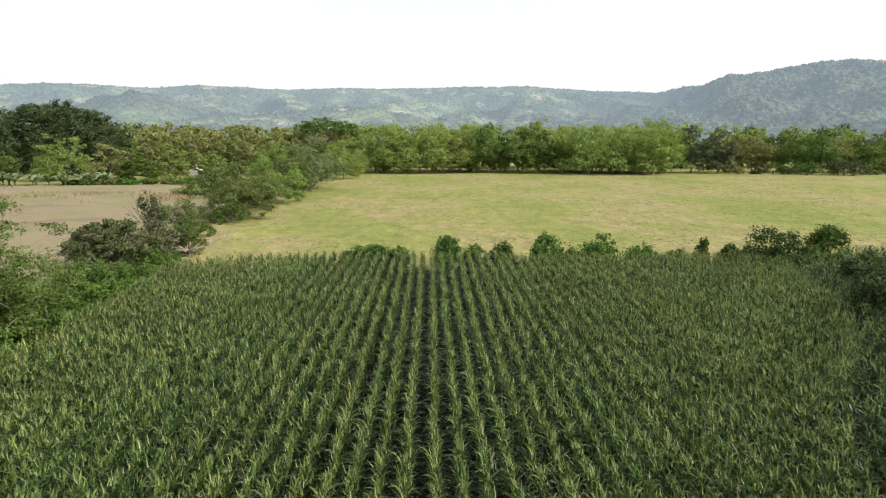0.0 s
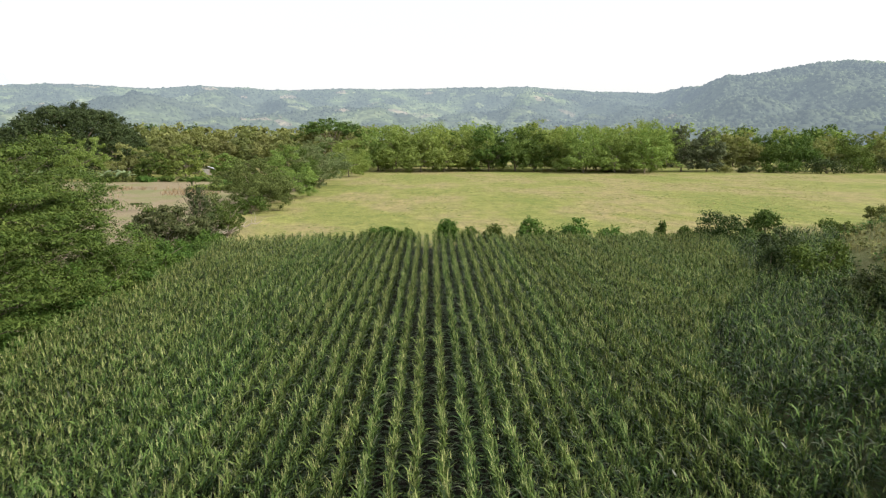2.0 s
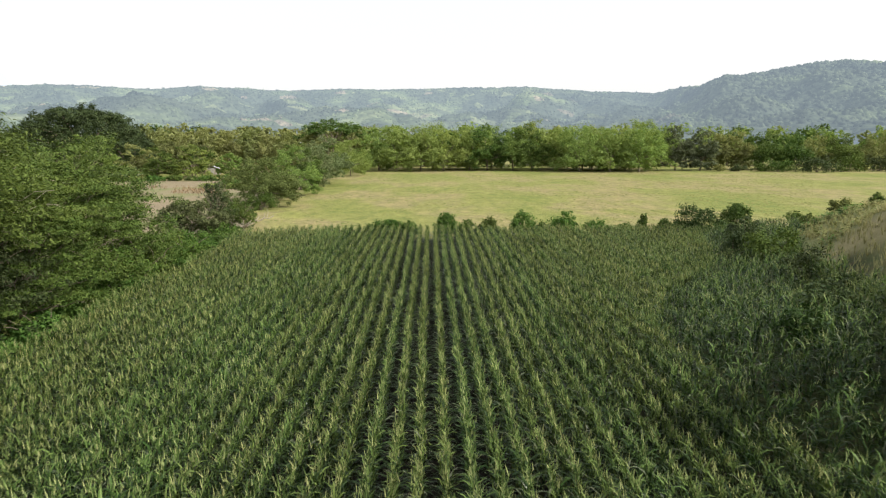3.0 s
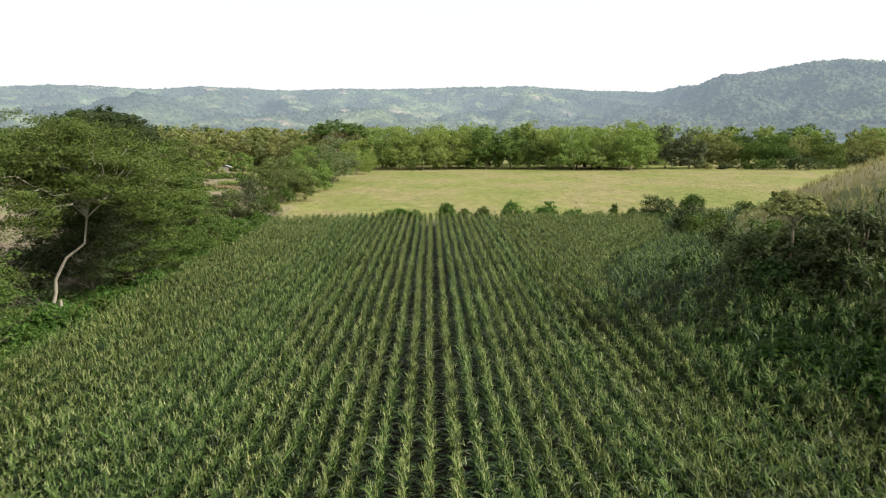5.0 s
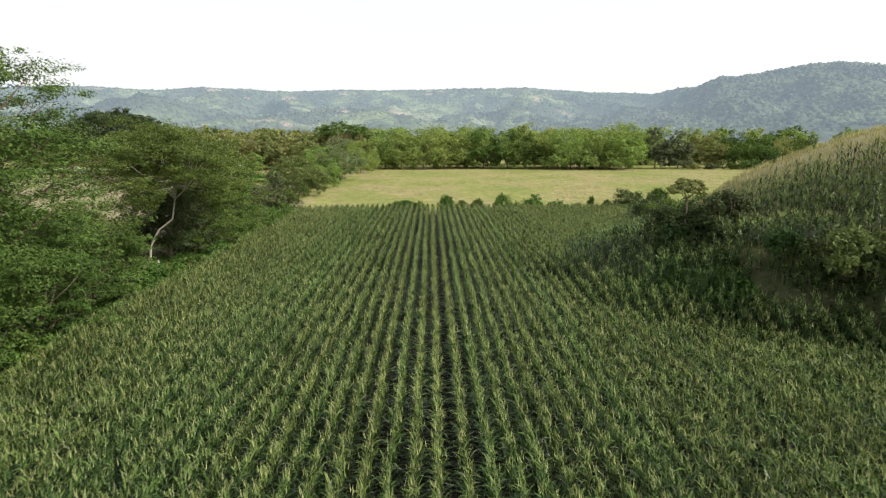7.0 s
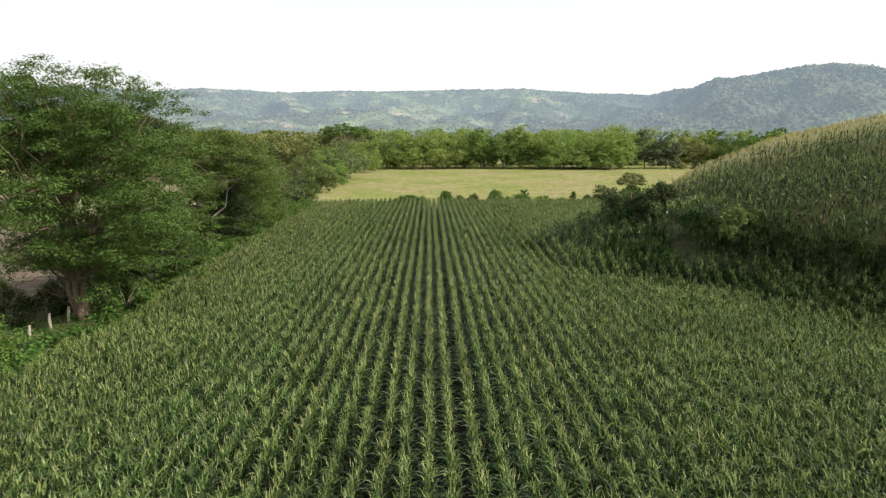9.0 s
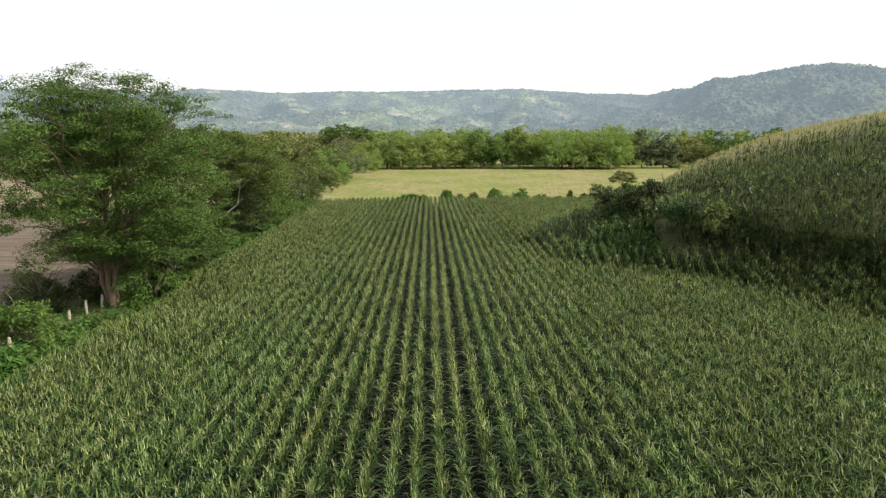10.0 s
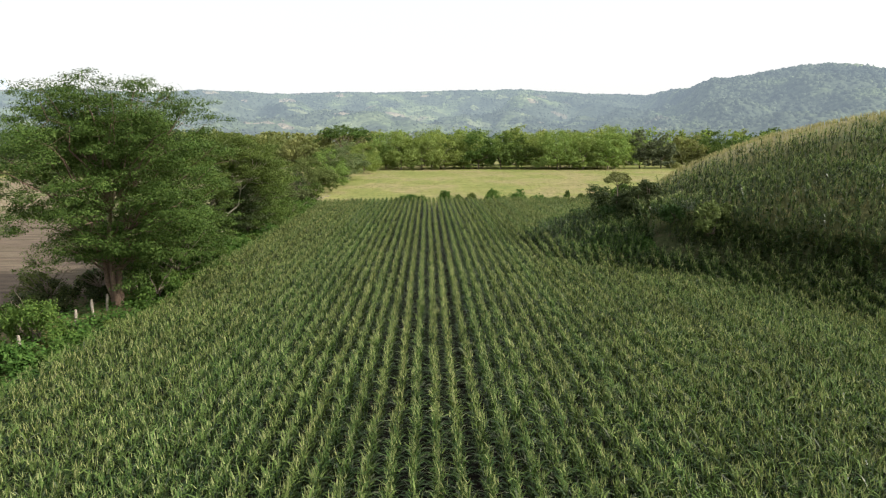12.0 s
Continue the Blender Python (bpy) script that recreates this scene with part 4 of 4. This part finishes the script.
# weeds between the maize and the hedge, and dry grass on the knoll's shoulder
def tufts(xy, rng, size, mat, name, label, category, blades=5, leafy=True):
    z = height(xy[:, 0], xy[:, 1])
    pos = np.repeat(np.column_stack([xy, z]), blades, 0)
    k = len(pos)
    az = rng.uniform(0, 6.28, k)
    L = size * rng.uniform(0.5, 1.3, k)
    out = np.stack([np.cos(az), np.sin(az), np.zeros(k)], -1)
    side = np.stack([-np.sin(az), np.cos(az), np.zeros(k)], -1)
    if leafy:
        lift = rng.uniform(0.1, 1.0, k) * L * 1.6
        c = pos + out * (L * 0.7 * rng.random(k))[:, None] + np.array([0, 0, 1]) * lift[:, None]
        tilt = np.stack([np.cos(az) * 0.8, np.sin(az) * 0.8, rng.uniform(-0.5, 0.5, k)], -1)
        a = (L * 0.42)[:, None]
        v = np.stack([c - tilt * a, c + side * a * 0.6, c + tilt * a, c - side * a * 0.6], 1)
    else:
        tip = pos + out * (L * rng.uniform(0.1, 0.5, k))[:, None] + np.array([0, 0, 1]) * L[:, None]
        w = side * 0.03
        v = np.stack([pos - w, pos + w, tip + w * 0.2, tip - w * 0.2], 1)
    return thing(name, link_mesh(name, v.reshape(-1, 3), np.arange(4 * k).reshape(k, 4), [mat]), label, category, kind="stuff")


y = rng.uniform(-6, 112, 13600)
x = west_edge(y) - np.abs(rng.normal(0, 4.0, 13600)) - 0.1
tufts(np.stack([x, y], -1), rng, 0.34, M_WEED, "margin_weeds", "low leafy green weeds and vines between the maize and the hedge", "weeds", 6)
p = np.concatenate([scatter(16000, 9, 46, 28, 118, rng), scatter(5000, 13, 30, 38, 58, rng)])
yl = rng.uniform(31, 58, 5000)
p = np.concatenate([p, np.stack([ledge_x(yl) + rng.normal(-0.4, 0.9, 5000), yl], -1)])
d = p[:, 0] - foot_x(p[:, 1])
p = p[(d > 0) & (p[:, 0] < ledge_x(p[:, 1]) + 1) & (vnoise(p[:, 0] * 0.25, p[:, 1] * 0.25, 43) > 0.15)]
low = (p[:, 1] < 57) & (p[:, 0] < ledge_x(p[:, 1]) - 0.8)
tufts(p[low], rng, 0.34, M_WEED, "foot_weeds", "leafy green weeds on the lower slope of the bank", "weeds", 7)
# weeds like foot_weeds, but with the bank's shade in their colour
tufts(p[~low], rng, 0.34, M_RANK_SHADED, "bank_weeds", "rank green weeds covering the bank, darkened for its shade", "weeds", 7)
p = scatter(16000, 20, 75, 22, 90, rng)
p = p[(p[:, 0] > ledge_x(p[:, 1]) + 0.5) & (knoll_r(p[:, 0], p[:, 1]) < 1.2) & (vnoise(p[:, 0] * 0.3, p[:, 1] * 0.3, 47) > 0.2) & (p[:, 0] * 0.5 + p[:, 1] < 74)]
tufts(p[::2], rng, 0.42, M_RANK_SHADED, "knoll_weeds", "rank green weeds between the maize on the knoll", "weeds", 6)
tufts(p[1::2], rng, 0.45, M_DRY, "knoll_stubble", "dry straw-coloured stalks between the maize on the knoll", "weeds", 4, False)
p = scatter(20000, 18, 75, 58, 122, rng)
d = p[:, 0] - foot_x(p[:, 1])
north = p[:, 0] * 0.5 + p[:, 1]
p = p[(d > 9) & (north > 76.0) & (knoll_r(p[:, 0], p[:, 1]) < 1.35) ]
green = p[:, 1] > 86 + 6 * vnoise(p[:, 0] * 0.3, p[:, 1] * 0.3, 63)
tufts(p[green][::2], rng, 0.36, M_GRASS, "shoulder_grass", "low dull green grass on the shoulder of the knoll", "grass", 7)
tufts(p[1::2], rng, 0.5, M_DRY, "dry_grass", "dull straw-green grass on the shoulder of the knoll", "grass", 5, False)
rough = vnoise(p[:, 0] * 0.2, p[:, 1] * 0.2, 61) + 0.5 * vnoise(p[:, 0] * 0.7, p[:, 1] * 0.7, 62)
tufts(p[(rough > 0.86) & green], rng, 0.4, M_WEED, "shoulder_weeds", "scattered green weeds among grass on the knoll", "weeds", 6)
def low_mounds(xy, rng):
    """Grazed tufts: small three-sided tents of grass."""
    m = len(xy)
    z = height(xy[:, 0], xy[:, 1])
    w, h = rng.uniform(0.2, 0.65, m), rng.uniform(0.04, 0.13, m)
    a = rng.uniform(0, 6.28, m)
    ring = [np.stack([xy[:, 0] + w * np.cos(a + q), xy[:, 1] + w * np.sin(a + q), z - 0.02], -1) for q in (0, 2.1, 4.2)]
    v = np.stack([*ring, np.stack([xy[:, 0] + rng.normal(0, 0.05, m), xy[:, 1], z + h], -1)], 1).reshape(-1, 3)
    f = (np.array([(0, 1, 3), (1, 2, 3), (2, 0, 3)])[None] + 4 * np.arange(m)[:, None, None]).reshape(-1, 3)
    return link_mesh("pasture_grass", v, f, [M_GRASS])


p = scatter(16000, -24, 150, 117, 310, rng)
p = p[(p[:, 0] < 0.62 * (p[:, 1] - 40)) & (vnoise(p[:, 0] * 0.09, p[:, 1] * 0.09, 77) + 0.6 * vnoise(p[:, 0] * 0.5, p[:, 1] * 0.5, 78) > 0.72)]
thing("pasture_grass", low_mounds(p, rng), "short grazed grass in uneven tufts over the pasture", "grass", kind="stuff")
p = scatter(2600, -98, -50, 184, 212, rng)
p = p[vnoise(p[:, 0] * 0.10, p[:, 1] * 0.14, 71) + 0.4 * rng.random(len(p)) > 0.86]
tufts(p, rng, 0.8, M_STRAW, "dry_stubble", "patch of dry orange-brown weeds on ploughed land", "weeds", 6, False)
p = scatter(1400, -62, -44, 206, 216, rng)
p = p[vnoise(p[:, 0] * 0.12, p[:, 1] * 0.2, 72) > 0.55]
tufts(p, rng, 0.7, M_FRESH, "green_regrowth", "low yellow-green regrowth on the ploughed land", "weeds", 6)

# ---- woods round the pasture ----
rng = np.random.default_rng(61)


def wood_tree(rng, w, h, mat, shape="wood", n=10000, z0=0.4, label=""):
    return tree("wood_tree", rng, w, h, z0, mat, M_BARK, 0.30 if n > 5000 else 0.75, n, 60, shape, w * 0.135, 0.32, 0.2, 7, 0.6, label=label, group="trees along the pasture", far=True)


KINDS = {
    "fresh": (M_FRESH, [(21, 19.5), (23, 20.5), (20, 19.0), (22, 21.0)], "broad fresh green tree at the pasture's edge"),
    "mid": (M_MID, [(21, 19.0), (20, 20.0), (22, 18.5)], "broad dark-leaved green tree at the pasture's edge"),
    "olive": (M_OLIVE, [(15, 18.0), (14, 17.0), (16, 18.5)], "olive-brown tree with thinning leaves"),
    "brown": (M_BROWN, [(17, 20.5), (16, 19.5)], "bronze-leaved tree with a dark trunk at the pasture's edge"),
}
STOCK = {}


def plant(kind, x, y, s=1.0):
    mat, sizes, label = KINDS[kind]
    k = int(rng.integers(0, len(sizes)))
    turn = float(rng.uniform(0, 360))
    key = (kind, k, y > 350)
    if key not in STOCK:
        STOCK[key] = set_at(wood_tree(rng, *sizes[k], mat, n=2200 if y > 350 else 11500, label=label), x, y, turn, s)
    else:
        copy_thing(STOCK[key], pose(x, y, gz(x, y), 0, 0, turn) @ Matrix.Scale(s / STOCK[key].scale[0], 4))


for x in np.arange(-24, 106, 10.0):
    plant("mid" if rng.random() < 0.25 else "fresh", x + rng.uniform(-2, 2), 314 + rng.uniform(-4, 6), rng.uniform(0.98, 1.06))
for x in np.arange(-18, 100, 16):
    plant("fresh", x + rng.uniform(-3, 3), 332 + rng.uniform(-4, 4), 1.1)
for x in (63, 76, 88):
    plant("fresh", x, 304 + rng.uniform(-2, 2), 1.0)
for x in (108, 119):
    plant("brown", x, 314, 1.0)
for x in (130, 139):
    plant("olive", x, 322, 1.0)
for x in np.arange(150, 260, 11.5):
    plant("mid" if rng.random() < 0.65 else "olive", x, 322 + rng.uniform(-6, 6), rng.uniform(0.85, 1.0))
for x in np.arange(-108, -56, 8.5):
    plant("olive", x, 298 + rng.uniform(-6, 6), rng.uniform(0.9, 1.05))
for x in np.arange(-150, -30, 9.5):
    plant("olive", x + rng.uniform(-2, 2), 352 + rng.uniform(-1, 8), rng.uniform(1.1, 1.25))
for x in np.arange(-210, 300, 11.5):
    kind = ("olive" if x < -50 else "fresh") if rng.random() < 0.6 else "mid"
    plant(kind, x + rng.uniform(-3, 3), 372 + rng.uniform(-14, 14), rng.uniform(1.0, 1.15))
for x in np.arange(-330, 400, 26):
    plant("mid" if rng.random() < 0.5 else "olive", x + rng.uniform(-4, 4), 465 + rng.uniform(-20, 20), rng.uniform(1.2, 1.4))

set_at(tree("great_dome_tree", rng, 64, 28.5, 1.0, M_DARK, M_BARK, 0.36, 110000, 420, "dome", 3.0, 1.0, 0.25, 12,
            label="huge dark dome-shaped tree behind the ploughed land"), -145, 304)
set_at(tree("flat_crowned_tree", rng, 33, 23.5, 14.0, M_MID, M_BARK, 0.45, 7000, 40, "umbrella", 3.2, 0.5, 0.4, 10,
            label="wide flat-crowned dark tree above the wood"), -47, 343)
for x, y, w, h, mat in [(-98, 222, 14, 12.5, M_FRESH), (-83, 218, 9, 10, M_OLIVE), (-76, 214, 9.5, 9.0, M_MID), (-68, 220, 9, 10, M_FRESH), (-92, 240, 12, 13, M_DARK), (-71, 232, 11, 10, M_MID), (-118, 228, 10, 8.5, M_MID),
                        (-62, 238, 8, 7, M_FRESH), (-136, 240, 16, 12, M_MID), (-152, 270, 18, 16, M_MID), (-176, 280, 18, 15, M_DARK)]:
    x, y = x * 1.2, y + 36
    set_at(tree("garden_tree", rng, w * 1.45, h * 1.25, 0.2, mat, M_BARK, 0.25, int(w * 900), 40, "hedge", w * 0.15, 0.25, 0.28, 6, 0.55, label="leafy garden tree beyond the ploughed land"), x, y)
for k in range(11):
    x = -88 + 4.4 * k
    set_at(shrub("garden_bush", rng, rng.uniform(4.5, 7.5), rng.uniform(1.2, 2.6), (M_WEED, M_MID, M_DULL)[k % 3], 0.3, 1500, 16, label="low leafy bush between the gardens and ploughed land", group="garden bushes"), x * 1.18, 242 + rng.uniform(-2, 6) - 0.4 * k)
for x, y, w, h, mat in [(-46, 205, 6, 4, M_FRESH), (-55, 214, 7, 3, M_WEED), (-40, 222, 6, 4.5, M_MID), (146, 300, 12, 7, M_MID), (160, 296, 16, 8, M_DARK), (176, 300, 13, 8, M_MID), (192, 304, 14, 8, M_DARK),
                        (124, 306, 6, 3.5, M_OLIVE), (132, 305, 7, 3.5, M_GREY), (140, 303, 8, 4, M_MID)]:
    set_at(shrub("wood_edge_bush", rng, w, h, mat, 0.34, int(w * 150), 22, label="spreading bush at the foot of the wood"), x, y)


# ---- banana plants, posts, fallen branch, shed ----
def banana(rng, label):
    root = new("banana_plant")
    v, f = tube(bent(rng, (0, 0, -0.1), (0, 0, 0.8), 3, 0.03), [0.2, 0.17, 0.14, 0.1], 7)
    thing("stem", link_mesh("stem", v, f, [M_STALK], shade=True), parent=root)
    for k in range(11):
        az, rise = k * 2.4 + rng.normal(0, 0.2), radians(rng.uniform(52, 88))
        o, side = np.array([math.cos(az), math.sin(az), 0]), np.array([-math.sin(az), math.cos(az), 0])
        p, mid = np.array([0, 0, 0.5]), []
        for q in range(6):
            mid.append(p)
            p = p + (o * math.cos(rise) + np.array([0, 0, math.sin(rise)])) * 0.48
            rise -= radians(17)
        v, f = [], []
        for q, c in enumerate(mid):
            wd = [0.05, 0.28, 0.36, 0.36, 0.26, 0.05][q]
            v += [c - side * wd - (0, 0, wd * 0.3), c, c + side * wd - (0, 0, wd * 0.3)]
            if q:
                f += [(3 * q - 3, 3 * q - 2, 3 * q + 1, 3 * q), (3 * q - 2, 3 * q - 1, 3 * q + 2, 3 * q + 1)]
        thing("leaf", link_mesh("leaf", np.array(v), np.array(f), [M_BANANA], shade=True), parent=root)
    return tagged(root, label, "banana plant", "banana plants")


ban = set_at(banana(rng, "banana plant with broad pale green arching leaves"), -138, 241)
for k in range(26):
    x, y = -148 + k * 2.1 + rng.uniform(-0.9, 0.9), 241 + rng.uniform(-4, 4)
    copy_thing(ban, pose(x, y, gz(x, y), 0, 0, rng.uniform(0, 360)) @ Matrix.Scale(rng.uniform(1.3, 1.8), 4))


def post(rng, h):
    v, f = tube(bent(rng, (0, 0, -0.2), (rng.normal(0, 0.06), rng.normal(0, 0.06), h), 4, 0.04), [0.11, 0.10, 0.09, 0.10, 0.08], 7)
    top = len(v)
    v = np.vstack([v, v[-7:].mean(0) + (0, 0, 0.03)])
    f = np.vstack([f, [(top - 7 + q, top - 7 + (q + 1) % 7, top, top) for q in range(7)]])
    bm = bmesh.new()
    vs = [bm.verts.new(p) for p in v]
    for q in f:
        bm.faces.new([vs[i] for i in dict.fromkeys(q)])
    me = bpy.data.meshes.new("fence_post")
    bm.to_mesh(me)
    bm.free()
    me.materials.append(M_POST)
    return me


for x, y in [(-26.1, 32.1), (-25.6, 37.2), (-25.4, 39.1), (-25.4, 41.0), (-25.3, 45.6), (-25.7, 46.0), (-25.4, 48.2), (-28.3, 54.8), (-26.4, 56.3), (-25.0, 59.5), (-25.2, 64.0), (-24.9, 68.5),
             (-24.6, 98.0), (-24.4, 103.5), (-28.6, 121.5), (-27.4, 122.2), (-26.8, 124.8), (-26.3, 125.1)]:
    set_at(thing("fence_post", post(rng, rng.uniform(0.85, 1.4)), "weathered crooked wooden fence post in the hedge", "fence post", "fence posts"), x, y)

set_at(shrub("dry_brush", rng, 4.6, 1.5, M_GREY, 0.10, 700, 14, M_POST, "heap of dry grey brushwood and weeds at the pasture corner", "brushwood", bare=40), -26.4, 123.6)
set_at(shrub("dry_brush", rng, 3.6, 1.2, M_GREY, 0.10, 600, 12, M_POST, "heap of dry grey brushwood and weeds at the pasture corner", "brushwood", bare=30), -24.2, 121.0)

pieces = [tube(bent(rng, (0, 0, 0.1), (3.6, 1.6, 1.1), 6, 0.1), np.linspace(0.13, 0.04, 7), 6)]
for k in range(6):
    a0 = np.array([0.5 * k + 0.4, 0.22 * k, 0.25 + 0.12 * k])
    pieces.append(tube(bent(rng, a0, a0 + rng.normal(0, 0.6, 3) + (0.5, 0, 0.7), 4, 0.1), np.linspace(0.05, 0.012, 5), 4))
v, f = joined(pieces)
set_at(thing("fallen_branch", link_mesh("fallen_branch", v, f, [M_POST], shade=True), "dead grey branch lying at the pasture corner", "branch"), -25.6, 126.2)


def slab(w, d, h, at, tilt=0.0):
    """A box with softened edges."""
    bm = bmesh.new()
    bmesh.ops.create_cube(bm, size=1.0, matrix=Matrix.Translation(at) @ Matrix.Rotation(radians(tilt), 4, "Y") @ Matrix.Diagonal((w, d, h, 1)))
    bmesh.ops.bevel(bm, geom=bm.edges[:], offset=0.03, segments=1, affect="EDGES")
    me = bpy.data.meshes.new("slab")
    bm.to_mesh(me)
    bm.free()
    return me


# a small shed among the trees
def plain_mat(name, dark, light):
    m, nt, bsdf, out = node_mat(name)
    nt.links.new(ramp_of(nt, noise_of(nt, 1.5, 6, 0.7), [(0.3, dark), (0.7, light)]), bsdf.inputs["Base Color"])
    bsdf.inputs["Roughness"].default_value = 0.6
    return m


M_SHEET = plain_mat("weathered_sheet", (0.34, 0.35, 0.36), (0.52, 0.53, 0.54))
M_WALL = plain_mat("limewashed_wall", (0.22, 0.21, 0.19), (0.40, 0.38, 0.34))
shed = new("shed")
for name, me, m in [("wall", slab(4.2, 3.2, 2.3, (0, 0, 1.15)), M_WALL), ("roof", slab(2.7, 3.9, 0.07, (-1.17, 0, 2.68), -22), M_SHEET), ("roof", slab(2.7, 3.9, 0.07, (1.17, 0, 2.68), 22), M_SHEET),
                    ("door", slab(0.85, 0.06, 1.9, (0.6, -1.62, 0.95)), M_POST)]:
    me.materials.append(m)
    thing(name, me, parent=shed)
set_at(tagged(shed, "small pale shed with a grey sheet roof among trees", "shed"), -84.0, 284.0, 12)
